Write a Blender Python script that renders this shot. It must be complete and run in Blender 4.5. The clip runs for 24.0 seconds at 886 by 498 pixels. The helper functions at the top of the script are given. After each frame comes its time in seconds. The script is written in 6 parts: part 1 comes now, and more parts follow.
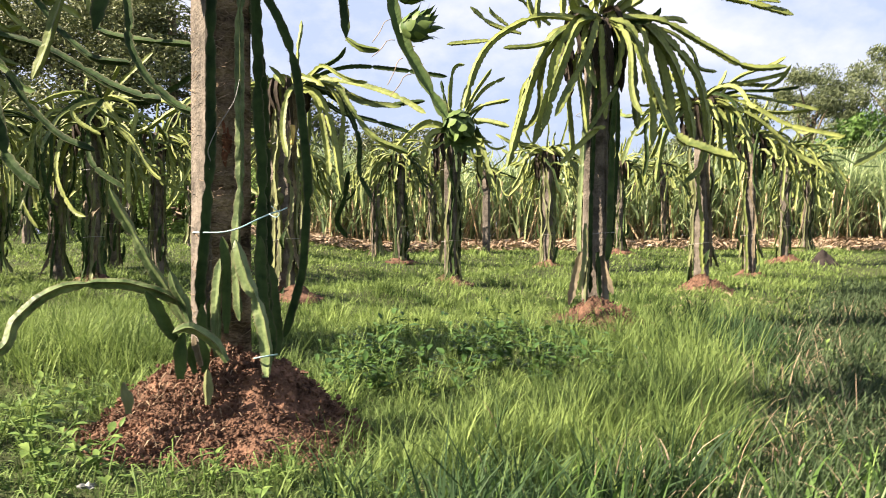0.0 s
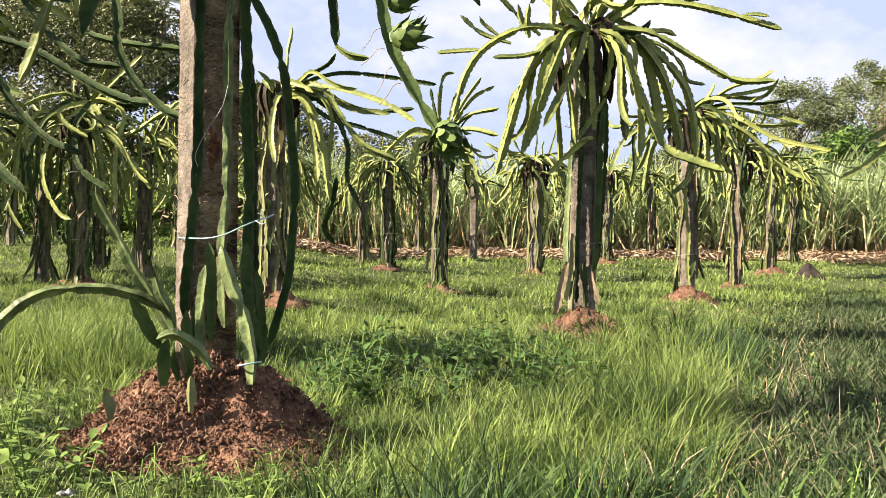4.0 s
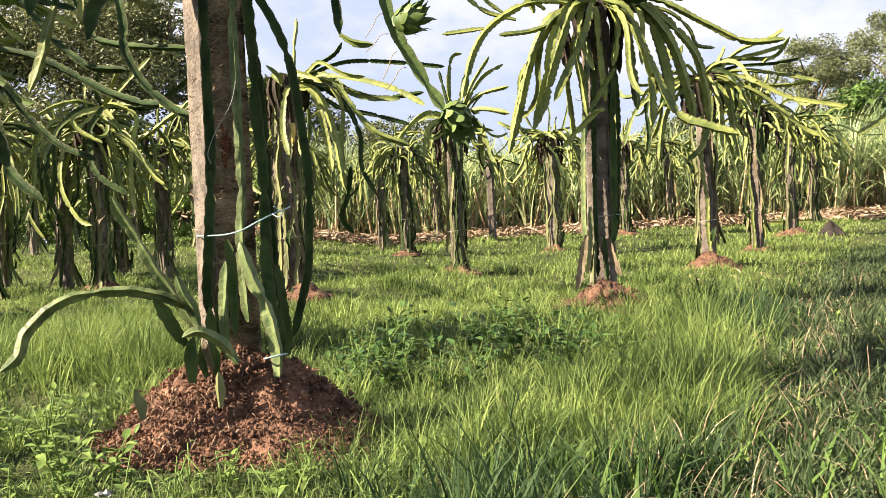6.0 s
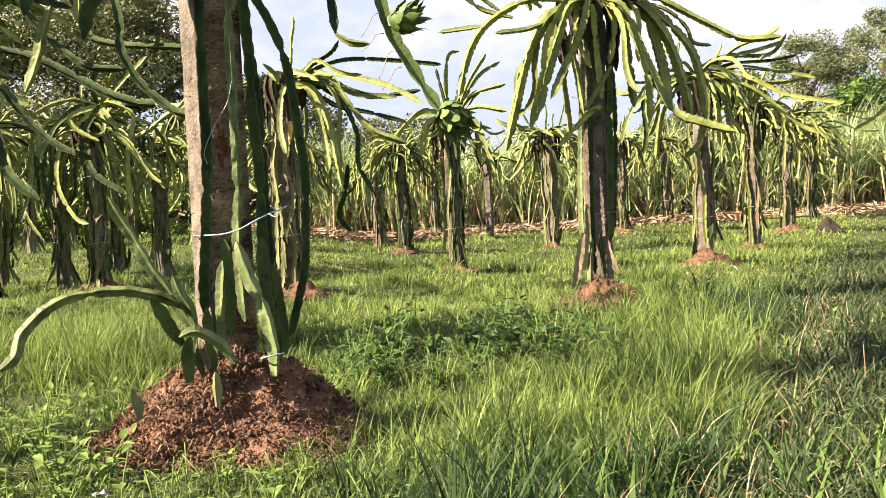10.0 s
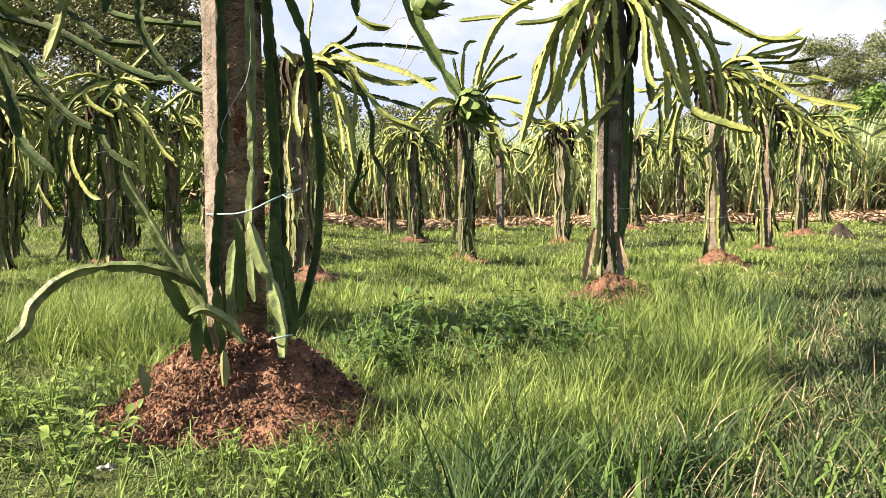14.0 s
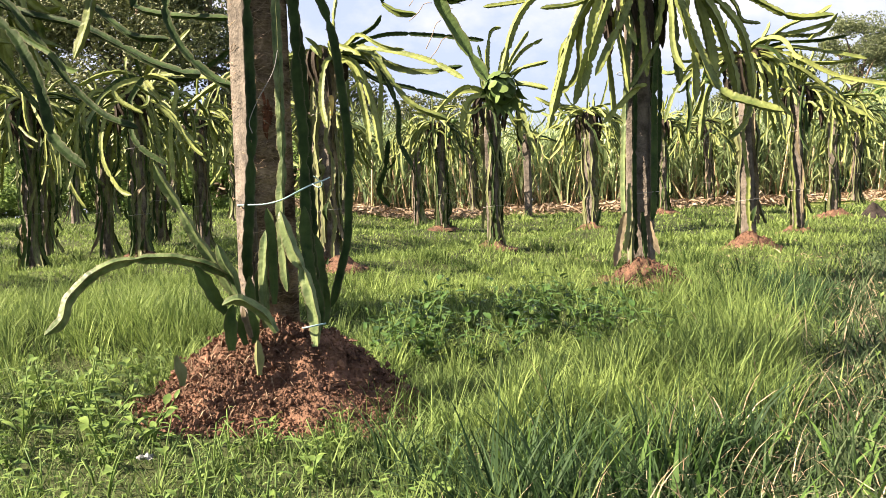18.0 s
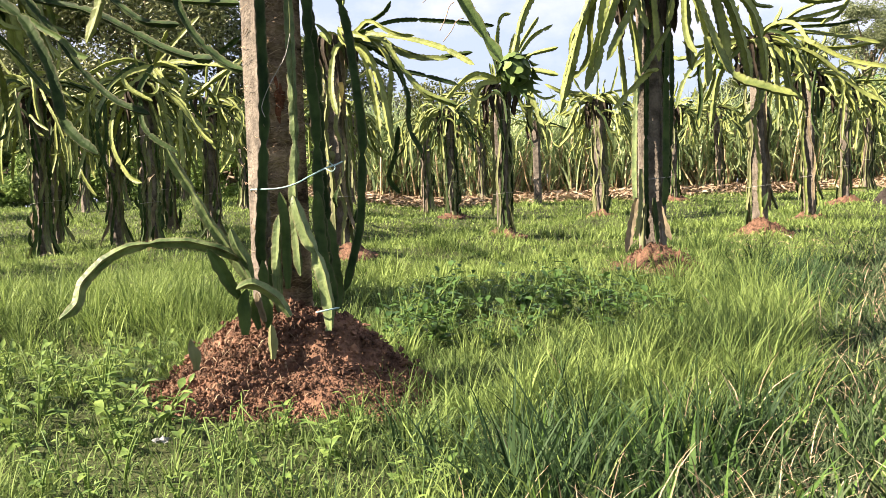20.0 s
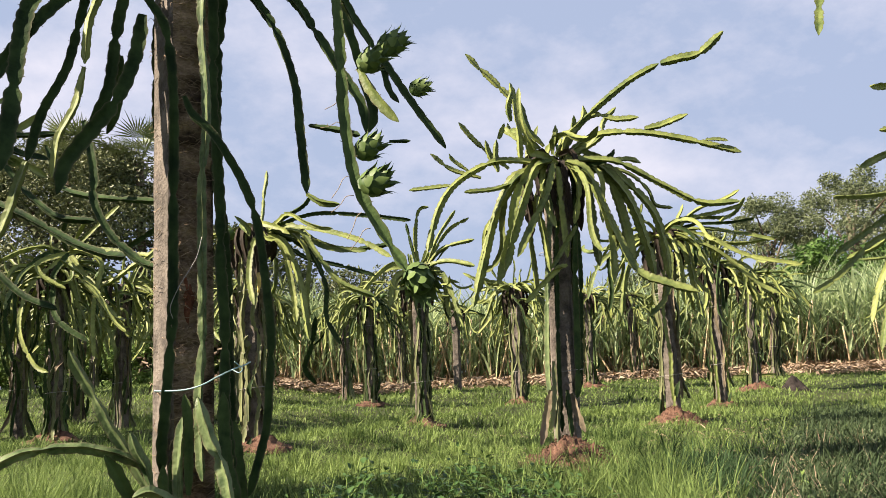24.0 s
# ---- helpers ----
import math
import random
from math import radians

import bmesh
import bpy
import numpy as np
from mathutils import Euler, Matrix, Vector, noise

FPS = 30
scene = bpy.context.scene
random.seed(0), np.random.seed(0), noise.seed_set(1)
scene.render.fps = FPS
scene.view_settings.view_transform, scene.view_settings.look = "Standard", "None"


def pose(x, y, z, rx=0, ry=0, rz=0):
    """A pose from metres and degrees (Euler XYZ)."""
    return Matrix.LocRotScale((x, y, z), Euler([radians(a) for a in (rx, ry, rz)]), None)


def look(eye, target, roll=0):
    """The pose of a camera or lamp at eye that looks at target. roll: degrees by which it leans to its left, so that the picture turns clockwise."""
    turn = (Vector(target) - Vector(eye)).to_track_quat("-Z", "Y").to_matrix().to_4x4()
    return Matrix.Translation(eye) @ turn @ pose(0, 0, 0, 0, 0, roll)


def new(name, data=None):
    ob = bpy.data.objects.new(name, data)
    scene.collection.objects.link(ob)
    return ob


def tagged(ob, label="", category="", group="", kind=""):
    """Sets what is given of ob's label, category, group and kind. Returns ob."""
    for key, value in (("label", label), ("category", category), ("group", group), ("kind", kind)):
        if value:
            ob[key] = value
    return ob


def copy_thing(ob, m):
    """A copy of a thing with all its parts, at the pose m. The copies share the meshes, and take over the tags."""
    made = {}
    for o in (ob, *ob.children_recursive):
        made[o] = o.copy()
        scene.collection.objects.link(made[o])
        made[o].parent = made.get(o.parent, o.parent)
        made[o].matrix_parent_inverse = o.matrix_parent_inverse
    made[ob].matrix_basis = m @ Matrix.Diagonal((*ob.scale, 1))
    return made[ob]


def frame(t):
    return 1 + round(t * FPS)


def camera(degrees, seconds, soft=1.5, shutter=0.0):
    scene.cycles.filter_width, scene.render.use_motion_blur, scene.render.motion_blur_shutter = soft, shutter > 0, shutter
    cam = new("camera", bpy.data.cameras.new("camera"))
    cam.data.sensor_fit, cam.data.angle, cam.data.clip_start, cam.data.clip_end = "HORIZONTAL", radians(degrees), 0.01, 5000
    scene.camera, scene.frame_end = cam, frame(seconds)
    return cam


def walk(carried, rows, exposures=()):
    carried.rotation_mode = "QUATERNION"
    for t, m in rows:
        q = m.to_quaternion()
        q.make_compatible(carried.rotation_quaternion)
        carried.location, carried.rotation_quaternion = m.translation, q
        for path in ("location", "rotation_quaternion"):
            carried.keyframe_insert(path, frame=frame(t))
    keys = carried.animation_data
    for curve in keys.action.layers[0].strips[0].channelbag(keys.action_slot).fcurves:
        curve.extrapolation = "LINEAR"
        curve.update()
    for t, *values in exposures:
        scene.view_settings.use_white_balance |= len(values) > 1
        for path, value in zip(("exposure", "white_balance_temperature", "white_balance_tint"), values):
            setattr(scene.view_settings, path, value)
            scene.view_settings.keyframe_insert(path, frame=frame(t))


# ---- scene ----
EXPOSURES = [(0.0, 1.22, 6600, 11), (5.0, 1.26, 6800, 12), (7.0, 1.32, 6950, 12), (10.0, 1.40, 7150, 13), (13.0, 1.40, 7150, 13), (14.0, 1.38, 6950, 13), (18.0, 1.32, 6800, 12), (20.5, 1.44, 6750, 12), (21.0, 1.66, 6850, 12), (21.5, 1.64, 6850, 12), (22.3, 1.62, 6750, 12), (22.7, 1.29, 6500, 12), (23.2, 0.92, 6600, 12), (24.0, 0.78, 6450, 12)]
cam = camera(51, 24.0, 0.5, 0.5)
walk(cam, [
    (0, look((0.000, 0.000, 0.570), (-0.000, 9.999, 0.431), 0.01)),
    (0.5, look((0.001, 0.002, 0.575), (0.180, 10.001, 0.568), 1.70)),
    (1, look((0.004, -0.000, 0.573), (0.205, 9.998, 0.579), 0.79)),
    (1.5, look((0.006, -0.001, 0.575), (0.174, 9.997, 0.532), 0.34)),
    (2, look((0.005, -0.005, 0.577), (0.160, 9.993, 0.528), 0.40)),
    (2.5, look((0.003, 0.000, 0.575), (0.127, 9.999, 0.519), 0.08)),
    (4.5, look((0.001, 0.004, 0.576), (0.140, 10.003, 0.515), 0.96)),
    (5, look((0.003, 0.002, 0.576), (0.128, 10.001, 0.507), 0.37)),
    (5.5, look((0.001, 0.005, 0.572), (0.056, 10.003, 0.393), -0.84)),
    (6, look((0.008, 0.000, 0.573), (-0.075, 9.997, 0.330), -2.90)),
    (6.5, look((0.005, 0.001, 0.573), (-0.150, 9.995, 0.273), -2.62)),
    (7, look((0.002, 0.007, 0.573), (-0.182, 10.000, 0.254), -1.02)),
    (7.5, look((0.007, 0.007, 0.577), (0.002, 10.004, 0.326), -0.58)),
    (8, look((0.005, 0.003, 0.574), (-0.250, 9.996, 0.284), -1.61)),
    (8.5, look((0.006, 0.007, 0.574), (-0.086, 10.002, 0.274), -1.48)),
    (9, look((0.004, 0.006, 0.574), (-0.075, 10.002, 0.290), -1.20)),
    (9.5, look((0.007, 0.002, 0.578), (-0.057, 9.998, 0.304), -1.64)),
    (10, look((0.012, -0.003, 0.578), (-0.049, 9.993, 0.303), -3.05)),
    (10.5, look((0.006, -0.001, 0.574), (-0.191, 9.992, 0.248), -3.30)),
    (12.5, look((0.008, -0.000, 0.573), (-0.287, 9.988, 0.181), -3.41)),
    (13, look((0.010, 0.001, 0.580), (-0.210, 9.992, 0.200), -2.12)),
    (13.5, look((0.001, 0.003, 0.571), (-0.179, 9.996, 0.242), -1.36)),
    (14, look((0.001, 0.006, 0.573), (-0.155, 9.997, 0.194), -0.73)),
    (14.5, look((0.005, 0.002, 0.573), (-0.168, 9.991, 0.133), -2.72)),
    (15, look((-0.002, 0.009, 0.567), (-0.364, 9.980, -0.096), -2.99)),
    (15.5, look((-0.000, 0.003, 0.572), (-0.408, 9.979, 0.014), -3.14)),
    (16, look((-0.001, 0.007, 0.570), (-0.443, 9.986, 0.087), -3.06)),
    (16.5, look((-0.002, 0.004, 0.570), (-0.463, 9.984, 0.136), -3.03)),
    (17, look((-0.003, 0.002, 0.569), (-0.472, 9.983, 0.148), -2.89)),
    (17.5, look((-0.003, 0.007, 0.567), (-0.471, 9.986, 0.123), -2.65)),
    (18, look((-0.006, 0.010, 0.564), (-0.468, 9.987, 0.079), -2.00)),
    (18.5, look((-0.005, 0.010, 0.564), (-0.461, 9.983, -0.007), -1.84)),
    (20.5, look((-0.022, 0.024, 0.550), (-0.600, 9.989, -0.056), -2.23)),
    (21, look((-0.005, 0.032, 0.553), (-0.321, 10.020, 0.170), -1.48)),
    (21.5, look((-0.005, 0.019, 0.567), (0.072, 10.018, 0.474), -0.32)),
    (22, look((-0.002, 0.007, 0.577), (0.065, 9.996, 1.047), 0.38)),
    (22.5, look((0.007, -0.003, 0.595), (0.313, 9.902, 1.935), 0.66)),
    (23, look((0.013, -0.009, 0.597), (0.393, 9.891, 1.955), -0.44)),
    (23.5, look((0.016, -0.012, 0.599), (0.407, 9.884, 1.985), -1.39)),
    (24, look((0.019, -0.015, 0.597), (0.367, 9.890, 1.925), -2.24)),
], EXPOSURES)


# ---- sky and sun ----
SUN_EL, SUN_AZ = radians(37), math.atan2(-0.97, -0.24)
world = bpy.data.worlds.new("sky")
scene.world = world
world.use_nodes = True
wn, wl = world.node_tree.nodes, world.node_tree.links
sky = wn.new("ShaderNodeTexSky")
sky.sky_type, sky.sun_disc = "NISHITA", False
sky.sun_elevation, sky.sun_rotation = SUN_EL, SUN_AZ
sky.air_density, sky.dust_density = 1.0, 1.5
wcoord, wmap, wnoise, wramp = (wn.new("ShaderNode" + k) for k in ("TexCoord", "Mapping", "TexNoise", "ValToRGB"))
wmap.inputs["Scale"].default_value = (1.3, 1.3, 2.2)
wmap.inputs["Rotation"].default_value = (0.2, 0.35, 0.4)
wnoise.inputs["Scale"].default_value, wnoise.inputs["Detail"].default_value, wnoise.inputs["Roughness"].default_value = 2.6, 10, 0.6
wramp.color_ramp.elements[0].position, wramp.color_ramp.elements[1].position = 0.45, 0.68
wramp.color_ramp.elements[0].color, wramp.color_ramp.elements[1].color = (0.12, 0.12, 0.12, 1), (0.75, 0.75, 0.75, 1)
wmix, wbright = wn.new("ShaderNodeMix"), wn.new("ShaderNodeBackground")
wmix.data_type = "RGBA"
wmix.inputs["B"].default_value = (21.4, 20.4, 22.0, 1)
wl.new(wcoord.outputs["Generated"], wmap.inputs["Vector"])
wl.new(wmap.outputs["Vector"], wnoise.inputs["Vector"])
wl.new(wnoise.outputs["Fac"], wramp.inputs["Fac"])
# haze and cloud thin out towards the zenith
wsplit, whigh, wthin, wveil = wn.new("ShaderNodeSeparateXYZ"), wn.new("ShaderNodeMapRange"), wn.new("ShaderNodeMath"), wn.new("ShaderNodeMath")
whigh.inputs["From Min"].default_value, whigh.inputs["From Max"].default_value, whigh.inputs["To Min"].default_value, whigh.inputs["To Max"].default_value = 0.42, 0.95, 1.0, 0.25
wthin.operation = wveil.operation = "MULTIPLY"
wl.new(wcoord.outputs["Generated"], wsplit.inputs["Vector"])
wl.new(wsplit.outputs["Z"], whigh.inputs["Value"])
wl.new(wramp.outputs["Color"], wthin.inputs[0])
wl.new(whigh.outputs["Result"], wthin.inputs[1])
wl.new(wthin.outputs[0], wmix.inputs["Factor"])
whaze = wn.new("ShaderNodeMix")
whaze.data_type = "RGBA"
whaze.inputs["B"].default_value = (11.6, 14.6, 20.8, 1)
wveil.inputs[1].default_value = 0.65
wl.new(whigh.outputs["Result"], wveil.inputs[0])
wl.new(wveil.outputs[0], whaze.inputs["Factor"])
wl.new(sky.outputs["Color"], whaze.inputs["A"])
wl.new(whaze.outputs["Result"], wmix.inputs["A"])
wl.new(wmix.outputs["Result"], wbright.inputs["Color"])
wbright.inputs["Strength"].default_value = 0.0275
wl.new(wbright.outputs["Background"], wn["World Output"].inputs["Surface"])
sun = new("sun", bpy.data.lights.new("sun", "SUN"))
sun.data.energy, sun.data.angle, sun.data.color = 8.8, radians(0.6), (1.0, 0.86, 0.68)
sun.matrix_world = look((0, 0, 0), (-math.sin(SUN_AZ) * math.cos(SUN_EL), -math.cos(SUN_AZ) * math.cos(SUN_EL), -math.sin(SUN_EL)))

# ---- materials ----
def material(name, low, high, rough=0.6, scale=8.0, bump=0.2, bump_scale=60.0, per="object", vary=0.3, translucent=0.0, edge=None, stretch=(1, 1, 1), spec=0.25, span=(0.5, 0.85)):
    """Two colours mixed by coarse and fine noise, varied by object or by island, with bump."""
    m = bpy.data.materials.new(name)
    m.use_nodes = True
    n, l = m.node_tree.nodes, m.node_tree.links
    b = n["Principled BSDF"]
    b.inputs["Roughness"].default_value = rough
    b.inputs["Specular IOR Level"].default_value = spec
    co, mp = n.new("ShaderNodeTexCoord"), n.new("ShaderNodeMapping")
    mp.inputs["Scale"].default_value = stretch
    l.new(co.outputs["Object"], mp.inputs["Vector"])
    big, fine = n.new("ShaderNodeTexNoise"), n.new("ShaderNodeTexNoise")
    big.inputs["Scale"].default_value, big.inputs["Detail"].default_value = scale, 5
    fine.inputs["Scale"].default_value, fine.inputs["Detail"].default_value = bump_scale, 4
    for t in (big, fine):
        l.new(mp.outputs["Vector"], t.inputs["Vector"])
    add = n.new("ShaderNodeMath")
    add.operation = "MULTIPLY_ADD"
    l.new(fine.outputs["Fac"], add.inputs[0])
    add.inputs[1].default_value = 0.35
    l.new(big.outputs["Fac"], add.inputs[2])
    ramp = n.new("ShaderNodeMapRange")
    ramp.inputs["From Min"].default_value, ramp.inputs["From Max"].default_value = span
    l.new(add.outputs[0], ramp.inputs["Value"])
    mix = n.new("ShaderNodeMix")
    mix.data_type = "RGBA"
    mix.inputs["A"].default_value, mix.inputs["B"].default_value = (*low, 1), (*high, 1)
    if per == "object":
        rnd = n.new("ShaderNodeObjectInfo").outputs["Random"]
    else:
        rnd = n.new("ShaderNodeNewGeometry").outputs["Random Per Island"]
    fac = n.new("ShaderNodeMix")
    fac.inputs["Factor"].default_value = vary
    l.new(ramp.outputs["Result"], fac.inputs["A"])
    l.new(rnd, fac.inputs["B"])
    l.new(fac.outputs["Result"], mix.inputs["Factor"])
    colour = mix.outputs["Result"]
    if edge:
        at, em = n.new("ShaderNodeAttribute"), n.new("ShaderNodeMix")
        at.attribute_name = "rib"
        pw = n.new("ShaderNodeMath")
        pw.operation = "POWER"
        pw.inputs[1].default_value = 6.0
        l.new(at.outputs["Fac"], pw.inputs[0])
        em.data_type = "RGBA"
        em.inputs["B"].default_value = (*edge, 1)
        l.new(pw.outputs[0], em.inputs["Factor"])
        l.new(colour, em.inputs["A"])
        colour = em.outputs["Result"]
    l.new(colour, b.inputs["Base Color"])
    if bump:
        bp = n.new("ShaderNodeBump")
        bp.inputs["Strength"].default_value, bp.inputs["Distance"].default_value = bump, 0.01
        l.new(fine.outputs["Fac"], bp.inputs["Height"])
        l.new(bp.outputs["Normal"], b.inputs["Normal"])
    if translucent:
        tr, ms = n.new("ShaderNodeBsdfTranslucent"), n.new("ShaderNodeMixShader")
        ms.inputs["Fac"].default_value = translucent
        l.new(colour, tr.inputs["Color"])
        l.new(b.outputs["BSDF"], ms.inputs[1])
        l.new(tr.outputs["BSDF"], ms.inputs[2])
        l.new(ms.outputs["Shader"], n["Material Output"].inputs["Surface"])
    return m


STEM = material("cactus_stem", (0.05, 0.085, 0.024), (0.325, 0.365, 0.108), 0.5, 11, 0.3, 60, "object", 0.5, translucent=0.12, edge=(0.07, 0.055, 0.025))
# two darker copies of the stem colour, with shade coloured in
DARK_STEM = material("shade_dark_cactus_stem", (0.007, 0.018, 0.007), (0.046, 0.078, 0.025), 0.65, 14, 0.3, 60, "object", 0.4, edge=(0.12, 0.11, 0.07), spec=0.07)
SHADE_GREEN_STEM = material("shade_green_cactus_stem", (0.015, 0.036, 0.011), (0.085, 0.13, 0.038), 0.6, 14, 0.3, 60, "object", 0.4, edge=(0.10, 0.09, 0.05), spec=0.12, translucent=0.05)
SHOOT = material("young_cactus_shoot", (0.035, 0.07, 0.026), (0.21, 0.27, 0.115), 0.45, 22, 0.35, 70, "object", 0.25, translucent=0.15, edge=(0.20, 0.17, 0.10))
# pale rib edges, here and on DARK_STEM, partly stand in for sunlit edges
OLD_STEM = material("old_cactus_stem", (0.025, 0.035, 0.015), (0.215, 0.235, 0.10), 0.6, 9, 0.3, 50, "object", 0.35, edge=(0.19, 0.16, 0.10), stretch=(1, 1, 0.4))
DRY_STEM = material("dry_cactus_stem", (0.05, 0.04, 0.025), (0.24, 0.195, 0.13), 0.8, 9, 0.3, 50, "object", 0.3, edge=(0.22, 0.18, 0.12))
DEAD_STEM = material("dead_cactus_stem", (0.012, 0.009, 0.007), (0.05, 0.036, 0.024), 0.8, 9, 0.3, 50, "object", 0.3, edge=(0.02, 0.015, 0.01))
CONCRETE = material("concrete", (0.050, 0.043, 0.037), (0.208, 0.178, 0.148), 0.9, 12, 0.8, 90, "object", 0.15)
STAINED = material("root_felt", (0.05, 0.035, 0.022), (0.36, 0.27, 0.18), 0.95, 16, 1.0, 140, "object", 0.0, stretch=(0.6, 0.6, 1.5), span=(0.5, 0.86))
SOIL = material("red_soil", (0.024, 0.013, 0.009), (0.24, 0.132, 0.087), 0.95, 18, 1.0, 110, "island", 0.35)
DARK_SOIL = material("dark_soil", (0.014, 0.011, 0.010), (0.05, 0.04, 0.036), 0.95, 9, 0.9, 70, "island", 0.2)
GROUND = material("ground_turf", (0.018, 0.028, 0.009), (0.06, 0.072, 0.022), 0.95, 0.6, 0.9, 30, "object", 0.05, span=(0.35, 1.0))
GRASS = material("grass_blade", (0.016, 0.048, 0.012), (0.31, 0.41, 0.122), 0.6, 1.1, 0, 5, "island", 0.5, 0.28, spec=0.12)
# short grass darker than GRASS, so the gaps between tussocks look shaded
GAP_SHADE_TURF = material("gap_shade_blade", (0.01, 0.03, 0.010), (0.20, 0.28, 0.092), 0.7, 1.6, 0, 5, "island", 0.6, 0.15, spec=0.08)
# darker copy of GRASS, with the shade of foreground and path coloured in
SHADED_COARSE_GRASS = material("shaded_coarse_blade", (0.006, 0.020, 0.008), (0.072, 0.126, 0.050), 0.6, 1.3, 0, 5, "island", 0.6, 0.18, spec=0.1)
# path grass, like CREEPER, is darkened in colour for the row's shade
SHADED_TRODDEN = material("shaded_trodden_blade", (0.010, 0.025, 0.009), (0.090, 0.126, 0.058), 0.6, 2, 0, 9, "island", 0.7, 0.12, spec=0.12)
BROAD_GRASS = material("broad_grass_blade", (0.02, 0.06, 0.014), (0.11, 0.19, 0.04), 0.45, 2, 0, 9, "island", 0.5, 0.2)
DRY = material("dry_straw", (0.17, 0.115, 0.07), (0.50, 0.39, 0.28), 0.8, 4, 0, 30, "island", 0.7)
WEED = material("weed_leaf", (0.02, 0.055, 0.014), (0.085, 0.16, 0.04), 0.45, 4, 0, 30, "object", 0.6, 0.15)
CREEPER = material("creeper_leaf", (0.02, 0.04, 0.016), (0.12, 0.155, 0.07), 0.6, 4, 0, 30, "island", 0.7, 0.15)
LIGHT_WEED = material("light_weed_leaf", (0.06, 0.125, 0.03), (0.23, 0.32, 0.085), 0.5, 4, 0, 30, "object", 0.6, 0.25)
CANE_LEAF = material("cane_leaf", (0.055, 0.11, 0.045), (0.56, 0.66, 0.34), 0.42, 2, 0, 9, "island", 0.8, 0.42, spec=0.35)
CANE_STALK = material("cane_stalk", (0.16, 0.11, 0.06), (0.66, 0.52, 0.32), 0.6, 4, 0, 20, "island", 0.7)
FRUIT = material("fruit_skin", (0.03, 0.06, 0.018), (0.08, 0.13, 0.04), 0.5, 9, 0.1, 50, "object", 0.3)
BRACT = material("fruit_bract", (0.035, 0.07, 0.02), (0.135, 0.19, 0.058), 0.5, 12, 0.1, 50, "object", 0.5, edge=(0.12, 0.075, 0.04))
FLOWER = material("wilted_flower", (0.45, 0.30, 0.08), (0.65, 0.50, 0.18), 0.7, 20, 0.2, 60, "object", 0.2)
WIRE = material("pale_wire", (0.2, 0.33, 0.36), (0.4, 0.55, 0.56), 0.4, 20, 0, 40)
GREY_WIRE = material("grey_wire", (0.18, 0.17, 0.16), (0.38, 0.36, 0.34), 0.4, 20, 0, 40)
SCRAP = material("plastic_scrap", (0.10, 0.11, 0.10), (0.30, 0.31, 0.30), 0.5, 90, 0.2, 120, "object", 0.1)
ROOT = material("aerial_root", (0.10, 0.065, 0.04), (0.42, 0.32, 0.22), 0.8, 20, 0, 40, "island", 0.7)
TREE_LEAF = material("dark_tree_leaf", (0.035, 0.055, 0.02), (0.195, 0.21, 0.095), 0.45, 1, 0, 9, "island", 0.6, 0.15)
# leaf colours paled and evened to stand in for distance haze
FAR_LEAF = material("haze_pale_leaf", (0.11, 0.14, 0.075), (0.23, 0.265, 0.14), 0.6, 0.4, 0, 9, "island", 0.55, 0.3)
VINE_LEAF = material("vine_leaf", (0.035, 0.085, 0.018), (0.12, 0.205, 0.05), 0.5, 0.6, 0, 9, "island", 0.6, 0.2)
HEDGE_LEAF = material("hedge_leaf", (0.07, 0.13, 0.035), (0.26, 0.36, 0.11), 0.55, 0.6, 0, 9, "island", 0.6, 0.3)
SCAB = material("red_brown_scab", (0.05, 0.018, 0.01), (0.24, 0.10, 0.055), 0.85, 60, 0.8, 150)
BARK = material("bark", (0.09, 0.065, 0.045), (0.24, 0.19, 0.14), 0.9, 4, 0.6, 30)
PALM = material("palm_leaf", (0.07, 0.10, 0.035), (0.16, 0.19, 0.07), 0.5, 2, 0, 9, "object", 0.3, 0.15)


# ---- mesh helpers ----
def mesh_of(name, verts, tris, mat, rib=None, smooth=True):
    """A mesh from arrays of vertices and triangles."""
    verts, tris = np.asarray(verts, np.float32).reshape(-1, 3), np.asarray(tris, np.int32).reshape(-1, 3)
    me = bpy.data.meshes.new(name)
    me.vertices.add(len(verts))
    me.vertices.foreach_set("co", verts.ravel())
    me.loops.add(tris.size)
    me.loops.foreach_set("vertex_index", tris.ravel())
    me.polygons.add(len(tris))
    me.polygons.foreach_set("loop_start", np.arange(0, tris.size, 3, dtype=np.int32))
    me.polygons.foreach_set("use_smooth", np.full(len(tris), smooth))
    if rib is not None:
        me.attributes.new("rib", "FLOAT", "POINT").data.foreach_set("value", np.asarray(rib, np.float32))
    me.materials.append(mat)
    me.update(calc_edges=True)
    me.validate()
    return me


def part(name, me, parent, label=""):
    ob = new(name, me)
    ob.parent = parent
    return tagged(ob, label)


def empty(name, place, label, category, group="", kind=""):
    ob = new(name)
    ob.location = place
    ob.empty_display_size = 0.1
    return tagged(ob, label, category, group, kind)


